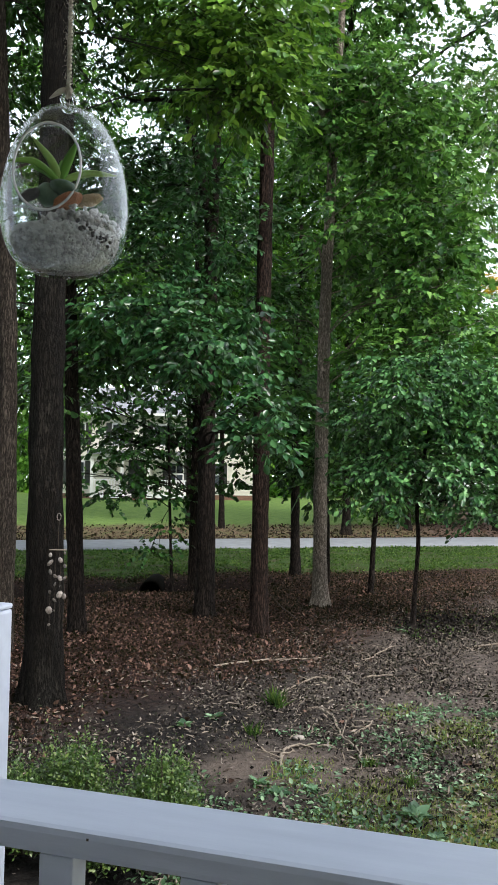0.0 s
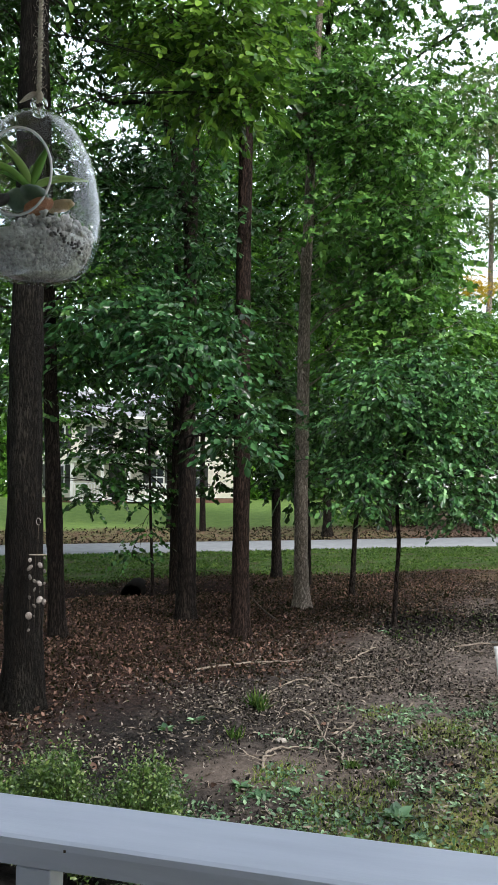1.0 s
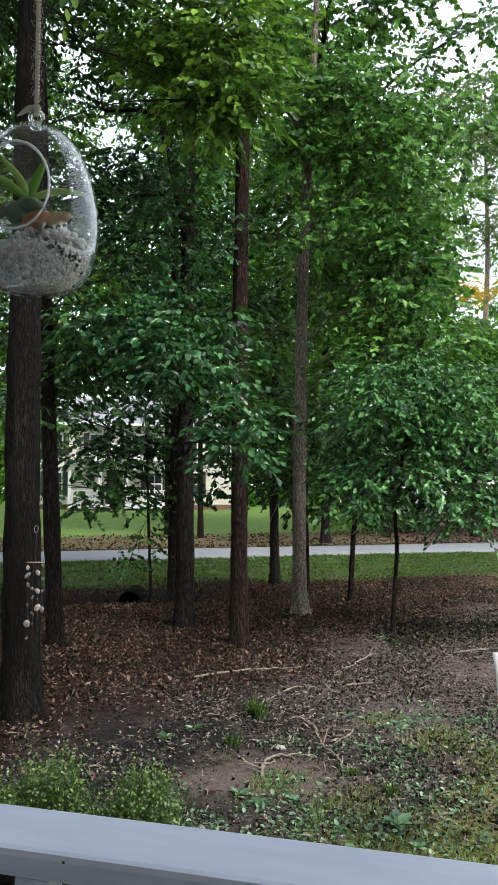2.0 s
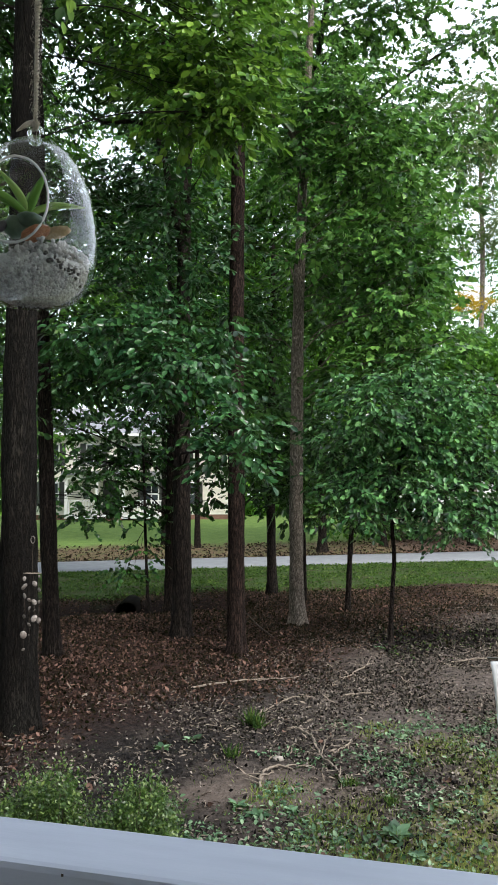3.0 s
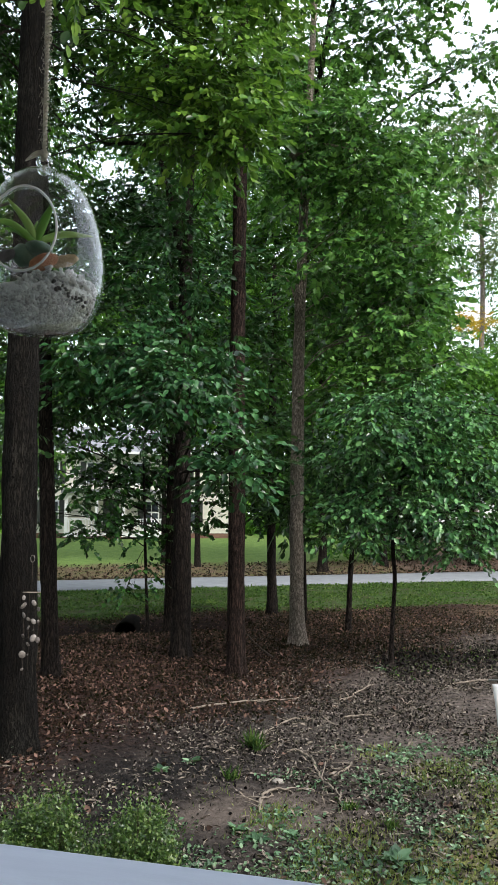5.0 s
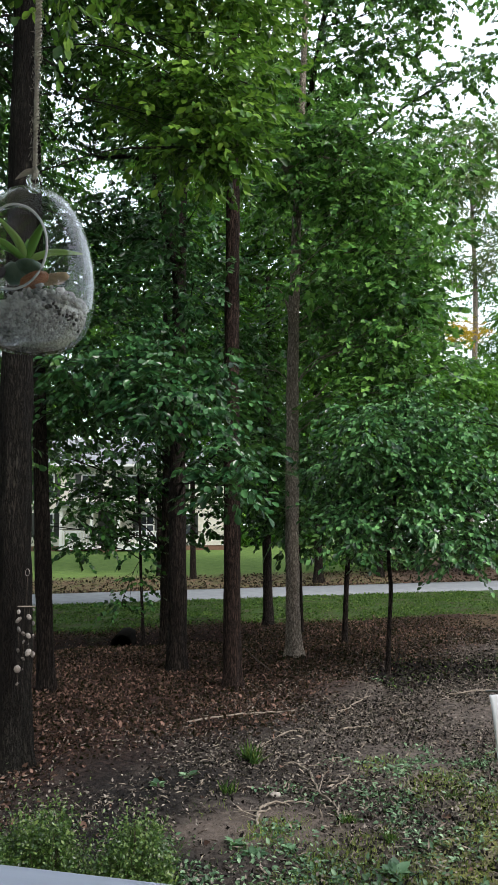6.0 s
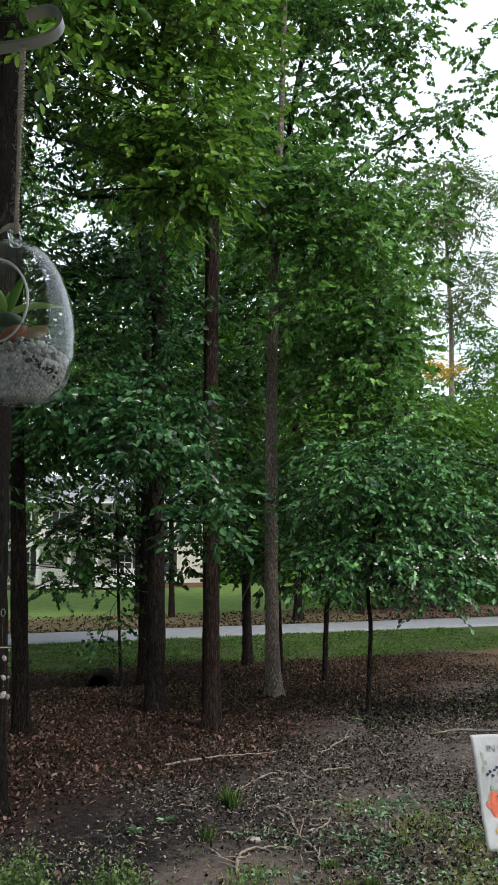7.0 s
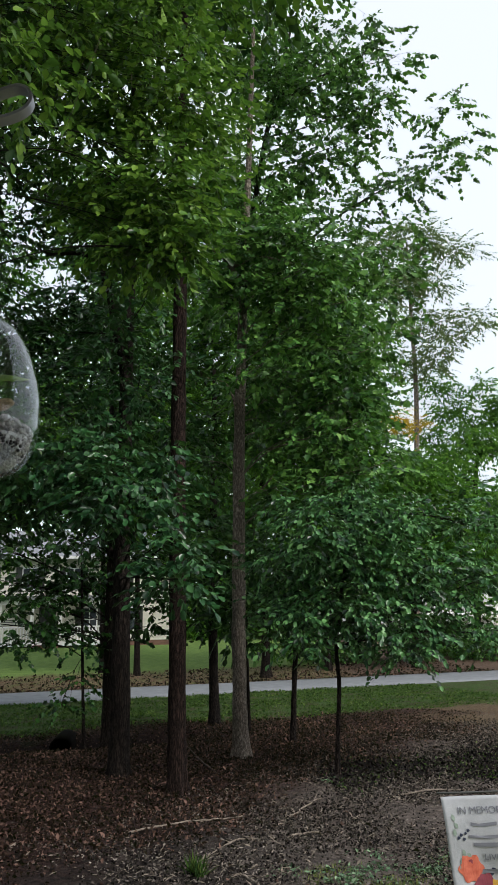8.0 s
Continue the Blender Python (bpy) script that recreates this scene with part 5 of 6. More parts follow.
lump("succulent", C0 + (0.004, -0.010, -0.009), (0.012, 0.010, 0.007), (0, 10, 0), SUCCULENT, "smooth grey-green succulent leaf", 1, 0.05)
lump("succulent", C0 + (-0.009, -0.004, -0.014), (0.011, 0.009, 0.010), (0, 30, 0), SUCCULENT, "dark green succulent leaf", 2, 0.08)
lump("cork_chunk", C0 + (0.008, -0.026, -0.025), (0.0135, 0.006, 0.0065), (10, -28, 15), CORK, "orange-brown cork chunk", 3)
lump("cork_chunk", C0 + (0.026, -0.010, -0.018), (0.012, 0.006, 0.0055), (0, -15, -10), CORK_PALE, "tan cork chunk", 4)
lump("cork_chunk", C0 + (-0.024, -0.010, -0.018), (0.011, 0.004, 0.005), (0, -35, 10), PEBBLE_DARK, "dark bark chip", 5)

# cord with its knot and frayed ends, and the strap hook
cord = empty("jute_cord", TC.x, TC.y, TC.z + HIGH + 0.013)
tagged(cord, "twisted jute cord tied to a metal hook", "cord")
CORD_LEN = 0.1865
for ph in (0.0, math.pi):
    line = [(0.0013 * math.cos(t * 900 + ph) * (1.7 if t > 0.11 else 1), 0.0013 * math.sin(t * 900 + ph), t) for t in np.linspace(0, CORD_LEN, 260)]
    mesh_part("strand", raw_mesh("strand", *tube(line, [0.00112] * 260, 6, 0.12, 0, 3)), JUTE, cord)
fz = []
for k in range(260):
    t = g.uniform(0, CORD_LEN)
    a, r = g.uniform(0, 6.28), g.uniform(0.002, 0.006)
    p = np.array((0.001 * math.cos(a), 0.001 * math.sin(a), t))
    fz.append(tube(smooth_line([p, p + (r * 0.6 * math.cos(a), r * 0.6 * math.sin(a), g.normal(0, 0.002)), p + (r * math.cos(a), r * math.sin(a), g.normal(0, 0.004))], 2), [0.00013] * 5, 3))
tagged(mesh_part("fibres", raw_mesh("fibres", *joined(fz)), JUTE, cord), kind="stuff")
bm = bmesh.new()
bmesh.ops.create_icosphere(bm, subdivisions=3, radius=1.0)
for v in bm.verts:
    v.co *= 1 + 0.25 * math.sin(v.co.z * 9 + v.co.x * 6)
bm.transform(pose(0, 0, 0.003) @ Matrix.Diagonal((0.0033, 0.0033, 0.006, 1)))
part("knot", bm, JUTE, cord)
strap_leaf([(0, 0, 0.004), (-0.007, -0.002, 0.003), (-0.017, -0.002, -0.004)], 0.0045, "frayed_end", JUTE, cord)

HK = Vector((TC.x, TC.y, TC.z + HIGH + 0.013 + CORD_LEN))
hook = empty("wall_hook", HK.x, HK.y, HK.z)
tagged(hook, "grey flat metal strap hook with a curled tip", "hook")
curl = [(-0.75, 0.02, -0.075), (-0.45, 0.01, -0.06), (-0.22, 0.0, -0.035), (-0.09, 0.0, -0.012), (0.0, 0.0, 0.004), (0.030, 0, 0.014), (0.046, 0, 0.026), (0.052, 0, 0.040), (0.047, 0, 0.053), (0.034, 0, 0.058), (0.018, 0, 0.053), (0.004, 0, 0.046)]
line = smooth_line(np.array(curl) * 0.7, 6)
tan = np.gradient(line, axis=0)
bm = bmesh.new()
rows = []
for p, t in zip(line, tan):
    t = t / np.linalg.norm(t)
    n = np.cross(t, (0, 1, 0))
    n /= np.linalg.norm(n)
    rows.append([bm.verts.new(p + np.array((0, w, 0)) + n * h) for w, h in ((-0.0075, -0.0015), (0.0075, -0.0015), (0.0075, 0.0015), (-0.0075, 0.0015))])
for a, b in zip(rows, rows[1:]):
    for k in range(4):
        bm.faces.new((a[k], a[(k + 1) % 4], b[(k + 1) % 4], b[k]))
bm.faces.new(rows[0][::-1])
bm.faces.new(rows[-1])
bmesh.ops.recalc_face_normals(bm, faces=bm.faces)
part("strap", bm, METAL, hook, smooth=False)
column = boxed("porch_column", (-0.06, -0.06, 0.88, 0.06, 0.06, 3.29), PAINT_WHITE, None, 0.006)
column.location = (HK.x - 0.57, HK.y + 0.014, 0)
tagged(column, "square white porch column holding the hook", "column")

# ---- house across the street ----
def far_window(parent, x, z, w, h, shutters=True):
    win = part("window", box(bmesh.new(), x - w / 2, -0.06, z - h / 2, x + w / 2, 0.0, z + h / 2), TRIM_WHITE, parent, smooth=False)
    for i in (-1, 1):
        for j in (-1, 1):
            boxed("pane", (x + i * w * 0.23 - w * 0.2, -0.075, z + j * h * 0.23 - h * 0.2, x + i * w * 0.23 + w * 0.2, -0.062, z + j * h * 0.23 + h * 0.2), PANE, win)
    if shutters:
        for i in (-1, 1):
            boxed("shutter", (x + i * (w / 2 + 0.2) - 0.17, -0.075, z - h / 2, x + i * (w / 2 + 0.2) + 0.17, -0.01, z + h / 2), SHUTTER, parent)


def house(name, label, x, y, yaw, wide, deep, z0, eaves, ridge, wall_mat):
    h = empty(name, x, y, z0, yaw)
    tagged(h, label, "house")
    boxed("foundation", (0, 0, -0.6, wide, deep, 0.45), BRICK_RED, h)
    wallp = boxed("wall", (0.02, 0.02, 0.45, wide - 0.02, deep, eaves), wall_mat, h)
    bm = bmesh.new()
    n = int((eaves - 0.45) / 0.2)
    for i in range(n):
        a = 0.45 + i * 0.2
        r = [bm.verts.new(c) for c in ((0, -0.03, a), (wide, -0.03, a), (wide, 0.0, a + 0.2), (0, 0.0, a + 0.2), (0, 0.02, a), (wide, 0.02, a))]
        bm.faces.new((r[0], r[1], r[2], r[3]))
        bm.faces.new((r[4], r[5], r[1], r[0]))
    tagged(part("siding", bm, wall_mat, h, "lapped horizontal siding", False), kind="stuff")
    bm = bmesh.new()
    mid = deep / 2
    p = [(-0.4, -0.5, eaves - 0.05), (wide + 0.4, -0.5, eaves - 0.05), (wide + 0.4, mid, ridge), (-0.4, mid, ridge), (wide + 0.4, deep + 0.5, eaves - 0.05), (-0.4, deep + 0.5, eaves - 0.05)]
    lo = [bm.verts.new(c) for c in p]
    hi = [bm.verts.new((c[0], c[1], c[2] + 0.18)) for c in p]
    for f in ((0, 1, 2, 3), (3, 2, 4, 5)):
        bm.faces.new([hi[i] for i in f])
        bm.faces.new([lo[i] for i in f][::-1])
    for a, b in ((0, 1), (1, 2), (2, 4), (4, 5), (5, 3), (3, 0)):
        bm.faces.new((lo[a], lo[b], hi[b], hi[a]))
    part("roof", bm, SHINGLE, h, "grey shingle roof", False)
    boxed("gutter", (-0.4, -0.62, eaves - 0.02, wide + 0.4, -0.5, eaves + 0.14), TRIM_WHITE, h)
    return h


hs = house("house", "two-storey cream house with dark shutters and a white porch", -12.2, 51.0, 6, 12.7, 8.0, 0.95, 5.4, 7.4, SIDING)
for x in (1.4, 4.0, 6.6, 9.4):
    far_window(hs, x, 4.2, 0.95, 1.4)
for x in (1.4, 7.6, 10.0):
    far_window(hs, x, 1.75, 0.95, 1.5)
boxed("front_door", (4.6, -0.06, 0.5, 5.6, 0.0, 2.6), SHUTTER, hs)
boxed("porch_deck", (2.4, -2.2, 0.25, 8.4, -0.04, 0.45), TRIM_WHITE, hs)
boxed("porch_roof", (2.2, -2.4, 2.85, 8.6, -0.04, 3.1), SHINGLE, hs)
boxed("porch_beam", (2.3, -2.25, 2.6, 8.5, -2.1, 2.85), TRIM_WHITE, hs)
for x in (2.5, 4.3, 5.9, 8.3):
    boxed("porch_post", (x - 0.09, -2.2, 0.45, x + 0.09, -2.02, 2.6), TRIM_WHITE, hs)
for x0, x1 in ((2.5, 4.3), (5.9, 8.3)):
    boxed("porch_handrail", (x0, -2.15, 1.28, x1, -2.07, 1.36), TRIM_WHITE, hs)
    k = x0 + 0.16
    while k < x1 - 0.1:
        boxed("porch_baluster", (k - 0.03, -2.13, 0.45, k + 0.03, -2.09, 1.28), TRIM_WHITE, hs)
        k += 0.17
for i in range(3):
    boxed("step", (4.4, -2.55 - 0.3 * i, -0.1, 5.8, -2.22 - 0.3 * i, 0.3 - 0.15 * i), BRICK_RED, hs)

hs2 = house("house", "pale house with a raised white deck beyond the street", 11.5, 60.0, -4, 13.0, 8.0, 0.9, 4.6, 6.6, TRIM_WHITE)
for x in (1.2, 3.2, 6.0, 9.0):
    far_window(hs2, x, 2.9, 1.0, 1.4, False)
boxed("deck", (6.5, -3.2, 1.5, 13.0, -0.04, 1.75), TRIM_WHITE, hs2)
for x in (6.6, 8.2, 9.8, 11.4, 12.9):
    boxed("deck_post", (x - 0.07, -3.2, -0.4, x + 0.07, -3.06, 2.75), TRIM_WHITE, hs2)
boxed("deck_rail", (6.5, -3.2, 2.65, 13.0, -3.1, 2.75), TRIM_WHITE, hs2)
for k in range(42):
    boxed("deck_baluster", (6.65 + k * 0.15, -3.17, 1.75, 6.69 + k * 0.15, -3.13, 2.65), TRIM_WHITE, hs2)

# ---- yard things ----
shells = empty("shell_wind_chime", *(-1.901, 8.200, 1.545))
tagged(shells, "seashell wind chime hanging against an oak trunk", "wind chime")
mesh_part("chime_ring", raw_mesh("chime_ring", *tube([(0.085 * math.cos(a), 0.03 * math.sin(a), 0.0) for a in [i * 6.2832 / 20 for i in range(21)]], [0.005] * 21, 6)), WOOD_PALE, shells)
mesh_part("hang_string", raw_mesh("hang_string", *tube([(0, 0, 0.0), (0, 0.004, 0.15), (0.0, 0.008, 0.30)], [0.002] * 3, 5)), TWIG, shells)
mesh_part("top_loop", raw_mesh("top_loop", *tube([(0.02 * math.cos(a), 0, 0.33 + 0.035 * math.sin(a)) for a in [i * 6.2832 / 14 for i in range(15)]], [0.0045] * 15, 6)), SHELLM, shells)
g = np.random.default_rng(9)
for x, drops in ((-0.07, (0.05, 0.13, 0.22, 0.42, 0.60, 0.74)), (-0.02, (0.26, 0.34, 0.50, 0.60)), (0.03, (0.10, 0.28, 0.36, 0.44)), (0.075, (0.03, 0.16, 0.28, 0.46))):
    mesh_part("string", raw_mesh("string", *tube([(x, 0, 0), (x, -0.004, -0.35), (x, 0, -0.76)], [0.001] * 3, 4)), TWIG, shells)
    for d in drops:
        bm = bmesh.new()
        r = g.choice((0.012, 0.018, 0.024, 0.031, 0.040))
        bmesh.ops.create_uvsphere(bm, u_segments=16, v_segments=8, radius=r)
        for v in bm.verts:
            v.co.y = v.co.y * 0.10 + 4.0 * (v.co.x ** 2 + v.co.z ** 2)
            v.co *= 1 + 0.05 * math.cos(9 * math.atan2(v.co.z, v.co.x))
        bm.transform(pose(x, -0.02, -d, g.uniform(-25, 25), g.uniform(-50, 50), g.uniform(-40, 40)) @ Matrix.Diagonal((g.uniform(0.5, 0.85), 1, 1, 1)))
        part("shell", bm, SHELLM, shells)

# memorial garden flag on its stake
FLAG = (1.621, 4.987, 1.285)
flag = empty("garden_flag", FLAG[0], FLAG[1], FLAG[2], 0)
tagged(flag, "pale memorial garden flag with coral roses on a thin stake", "flag")
FW, FH = 0.31, 0.42
flag.scale = (1.55, 1.55, 1.55)
bm = bmesh.new()


SHEAR = 0.10


def cloth(x, z):
    return 0.012 * math.sin(x * 22 + z * 5) * (0.3 - z) + 0.006 * math.sin(z * 19 + x * 7)


grid = [[bm.verts.new((FW * i / 24 + SHEAR * FH * j / 32, cloth(FW * i / 24, -FH * j / 32), -FH * j / 32)) for i in range(25)] for j in range(33)]
for j in range(32):
    for i in range(24):
        bm.faces.new((grid[j][i], grid[j + 1][i], grid[j + 1][i + 1], grid[j][i + 1]))
fl = part("cloth", bm, FABRIC, flag, "pale blue-grey printed fabric")
sol = fl.modifiers.new("thickness", "SOLIDIFY")
sol.thickness, sol.offset = 0.002, 1.0


def printed(name, outline, mat, lift=0.004):
    bm = bmesh.new()
    bm.faces.new([bm.verts.new((x + SHEAR * z, cloth(x, -z) - lift, -z)) for x, z in outline])
    bmesh.ops.triangulate(bm, faces=bm.faces)
    return part(name, bm, mat, flag, smooth=False)


def words(text, x, z, size, mat):
    cu = bpy.data.curves.new("words", "FONT")
    cu.body, cu.size, cu.extrude = text, size, 0.0004
    ob = new("lettering", cu)
    me = bpy.data.meshes.new_from_object(ob)
    bpy.data.objects.remove(ob)
    me.transform(pose(x, 0, -z, 90, 0, 0))
    for v in me.vertices:
        v.co.y += cloth(v.co.x, v.co.z) - 0.005
        v.co.x -= SHEAR * v.co.z
    me.materials.append(mat)
    lo = new("lettering", me)
    lo.parent = flag


words("IN MEMORY", 0.055, 0.062, 0.036, INK)
words("LIVED", 0.135, 0.228, 0.034, INK)
for k, (x, z, w) in enumerate(((0.10, 0.092, 0.10), (0.085, 0.135, 0.16), (0.10, 0.165, 0.15), (0.12, 0.26, 0.12))):
    printed("script_line", [(x, z), (x + w * 0.3, z + 0.006), (x + w, z), (x + w, z + 0.012), (x + w * 0.5, z + 0.016), (x, z + 0.012)], INK)


def petal_disc(x, z, r, mat, lift, lobes=6, name="rose_petals"):
    printed(name, [(x + r * (1 + 0.12 * math.cos(lobes * a)) * math.cos(a), z + r * (1 + 0.12 * math.cos(lobes * a)) * math.sin(a)) for a in [i * 6.2832 / 30 for i in range(30)]], mat, lift)


petal_disc(0.078, 0.255, 0.048, ROSE, 0.004)
petal_disc(0.074, 0.250, 0.026, ROSE_DARK, 0.0052, 5)
petal_disc(0.074, 0.250, 0.018, ROSE, 0.0064, 4)
petal_disc(0.125, 0.315, 0.042, ROSE_DARK, 0.0046)
petal_disc(0.170, 0.330, 0.035, INK_GOLD, 0.0050)
petal_disc(0.085, 0.350, 0.035, INK_GOLD, 0.0054)
for x, z, r in ((0.045, 0.145, 0.006), (0.056, 0.135, 0.006), (0.066, 0.150, 0.006), (0.074, 0.130, 0.005), (0.085, 0.120, 0.006), (0.150, 0.275, 0.012), (0.165, 0.265, 0.010)):
    petal_disc(x, z, r, INK_NAVY, 0.0045, 3, "berry")
for x, z, a in ((0.03, 0.06, 1.1), (0.035, 0.09, 0.8), (0.03, 0.11, 1.3), (0.055, 0.185, 1.2), (0.07, 0.20, 0.6), (0.045, 0.215, 1.5), (0.035, 0.24, 1.0)):
    printed("printed_leaf", [(x + 0.02 * math.cos(a) * t + 0.008 * math.sin(math.pi * t) * sgn * math.sin(a), z + 0.03 * math.sin(a) * t - 0.008 * math.sin(math.pi * t) * sgn * math.cos(a)) for sgn, ts in ((1, (0, 0.3, 0.6, 1)), (-1, (0.7, 0.35))) for t in ts], INK_LEAF, 0.0042)
mesh_part("stake", raw_mesh("stake", *tube([(FW + 0.06, 0.01, -FLAG[2] / 1.55 - 0.1), (FW + 0.06, 0.01, -0.2), (FW + 0.05, 0.01, 0.0), (FW - 0.01, 0.005, 0.012), (0.1, 0.004, 0.012), (-0.012, 0.004, 0.014)], [0.004] * 6, 6)), SHUTTER, flag, "thin black metal stake")

# ditch pipe under the bank
bm = bmesh.new()
r = bmesh.ops.create_cone(bm, segments=28, radius1=0.25, radius2=0.25, depth=1.2, cap_ends=False, matrix=pose(0, 0.6, 0, 90, 0, 0))
r2 = bmesh.ops.create_cone(bm, segments=28, radius1=0.22, radius2=0.22, depth=1.2, cap_ends=False, matrix=pose(0, 0.6, 0, 90, 0, 0))
bmesh.ops.bridge_loops(bm, edges=[e for e in bm.edges if e.is_boundary and all(v.co.y < 0.1 for v in e.verts)])
pipe = part("drain_pipe", bm, DARK_HOLE)
pipe.location = (-2.12, 18.0, -0.17)
tagged(pipe, "dark drain pipe opening in the leafy bank", "drain pipe")


# ---- boxwood bush by the porch ----
def bush(x, y, blobs, seed):
    top = empty("boxwood_bush", x, y, 0)
    tagged(top, "low clipped boxwood bush with yellow-green new growth", "bush")
    g = np.random.default_rng(seed)
    P, A, S, stems = [], [], [], []
    for bx, by, bz, rx, ry, rz, d in blobs:
        n = int(950 * d * rx * ry / 0.1)
        q = g.normal(0, 1, (n, 3))
        q[:, 2] = np.abs(q[:, 2])
        q /= np.linalg.norm(q, axis=1)[:, None]
        q *= g.uniform(0.55, 1.0, n)[:, None]
        q *= (1 + 0.16 * np.sin(q[:, 0:1] * 9 + bx * 7) * np.cos(q[:, 1:2] * 8))
        c = np.array((bx - x, by - y, bz)) + q * (rx, ry, rz)
        shoot = g.uniform(0.04, 0.15, n)[:, None]
        lean = g.normal(0, 0.3, (n, 3)) * (1, 1, 0) + q * 0.5 + (0, 0, 0.9)
        shoot[::9] *= 1.9
        for k in range(9):
            t = k / 8
            P.append(c + lean * shoot * t + g.normal(0, 0.005, c.shape))
            A.append(q * 0.4 + g.normal(0, 0.8, c.shape) + (0, 0, 0.5))
            S.append(g.uniform(0.022, 0.040, n) * (1.1 - 0.4 * t))
        for i in range(0, n, 10):
            stems.append(tube(np.array([(bx - x, by - y, 0.05), c[i] * (0.6, 0.6, 0.6) + np.array((bx - x, by - y, 0)) * 0.4, c[i] + (0, 0, 0.08)]), [0.006, 0.004, 0.0015], 4))
    P, A, S = np.vstack(P), np.vstack(A), np.concatenate(S)
    mesh_part("leaves", raw_mesh("leaves", *scatter("chip", P, A, g.normal(0, 0.6, P.shape) + (0, 0, 1), S * 0.92)), BUSH_LEAF, top, smooth=False)
    mesh_part("stems", raw_mesh("stems", *joined(stems)), TWIG, top)
    return top


bush(-0.85, 4.9, [(-1.25, 4.9, 0.16, 0.36, 0.36, 0.30, 1.0), (-1.0, 4.95, 0.24, 0.17, 0.24, 0.36, 1.2), (-0.47, 4.85, 0.23, 0.22, 0.28, 0.33, 1.0), (-0.74, 4.8, 0.1, 0.34, 0.3, 0.24, 1.0), (-1.6, 4.9, 0.12, 0.3, 0.3, 0.24, 1.0)], 81)

# ---- ground cover ----
def on_ground(x, y, lift=0.0):
    return np.stack([x, y, height(x, y) + lift], -1)


def litter(name, label, mat, n, region, size, kind, seed, curl=0.35, group=""):
    g = np.random.default_rng(seed)
    x, y = region(g, n)
    P = on_ground(x, y, g.uniform(0.0, 0.03, len(x)))
    A = g.normal(0, 1, P.shape) * (1, 1, curl)
    ob = mesh_part(name, raw_mesh(name, *scatter(kind, P, A, g.normal(0, curl, P.shape) + (0, 0, 1), g.uniform(size * 0.5, size * 1.3, len(x)))), mat, smooth=False)
    return tagged(ob, label, "ground cover", kind="stuff")


def in_litter(g, n):
    x, y = g.uniform(-7, 8, n), g.uniform(6.5, 21.5, n)
    edge = y - (9.9 + 1.2 * x) + 0.7 * np.sin(x * 1.3 + y * 0.7) + g.normal(0, 0.55, n)
    s = side_of_road(x, y)
    # the ditch floor and bank hold few leaves, baring the shade painted there
    ditch_shade = np.exp(-((s + 8.5) / 0.75) ** 2) * np.clip((0.8 - x) / 2, 0, 1)
    ok = (g.uniform(0, 1, n) > 0.85 * ditch_shade) & (edge > 0) & (s < -7.2 + g.normal(0, 0.4, n)) & (g.uniform(0, 1, n) < np.clip(1.6 - x / 5, 0.05, 1))
    return x[ok], y[ok]


def in_bare(g, n):
    x, y = g.uniform(-4, 8.0, n), g.uniform(4.0, 19, n)
    edge = y - (9.9 + 1.2 * x) + g.normal(0, 1.0, n)
    ok = (g.uniform(0, 1, n) < np.clip(0.7 + 0.2 * x, 0.5, 1)) & (edge < 1.0) & (side_of_road(x, y) < -7.2) & (np.sin(x * 2.1 + 1.0) * np.sin(y * 1.7) + g.normal(0, 0.5, n) > -0.2)
    return x[ok], y[ok]


def in_weeds(g, n):
    cx, cy = g.uniform(-0.6, 5.5, 260), g.uniform(4.6, 9.0, 260)
    ok = (cx * 0.55 - 0.5 * cy + 3.1 + g.normal(0, 0.45, 260) > 0)
    cx, cy = cx[ok], cy[ok]
    k = g.integers(0, len(cx), n)
    return cx[k] + g.normal(0, 0.11, n), cy[k] + g.normal(0, 0.11, n)


def in_verge(g, n):
    t, s = g.uniform(-9, 14, n), -g.uniform(0, 1, n) ** 1.2 * 7.4
    ok = np.sin(t * 2.3 + s) * np.sin(s * 2.9 + 0.6 * t) + g.normal(0, 0.5, n) > -0.35
    t, s = t[ok], s[ok]
    return -4.34 + ROAD_DIR[0] * t + ROAD_N[0] * s, 26.29 + ROAD_DIR[1] * t + ROAD_N[1] * s


def in_mossy_shade_strip(g, n):
    """A strip of dark low growth, also standing in for shade, that runs from the crooked sapling towards the open lawn.
    """
    x = g.uniform(2.4, 7.5, n)
    y = 12.9 + 0.35 * (x - 2.6) + g.normal(0, 0.55, n) + 0.3 * np.sin(x * 2.3)
    return x, y


def in_far_verge(g, n):
    t, s = g.uniform(-12, 22, n), 4.5 + g.uniform(0, 1, n) ** 1.5 * 5.0
    return -4.34 + ROAD_DIR[0] * t + ROAD_N[0] * s, 26.29 + ROAD_DIR[1] * t + ROAD_N[1] * s


litter("dead_leaves", "carpet of reddish-brown dead leaves", LITTER_LEAF, 190000, in_litter, 0.05, "chip", 31, 0.9)
litter("curled_leaves", "larger curled dead leaves on the leaf carpet", LITTER_LEAF, 36000, in_litter, 0.065, "small", 30, 0.8)
litter("leaf_debris", "pale broken leaves and mulch on bare soil", PALE_LITTER, 250000, in_bare, 0.034, "chip", 32, 0.8)
litter("scattered_leaves", "few dead leaves scattered on bare soil", LITTER_LEAF, 5000, in_bare, 0.06, "oak", 36, 0.5)
litter("bark_slivers", "grey bark slivers and broken twigs on bare soil", WOOD_PALE, 50000, in_bare, 0.085, "sliver", 37, 0.35)
litter("soil_crumbs", "dark crumbs of soil and mulch", SOIL_CRUMB, 110000, in_bare, 0.04, "chip", 38, 1.0)
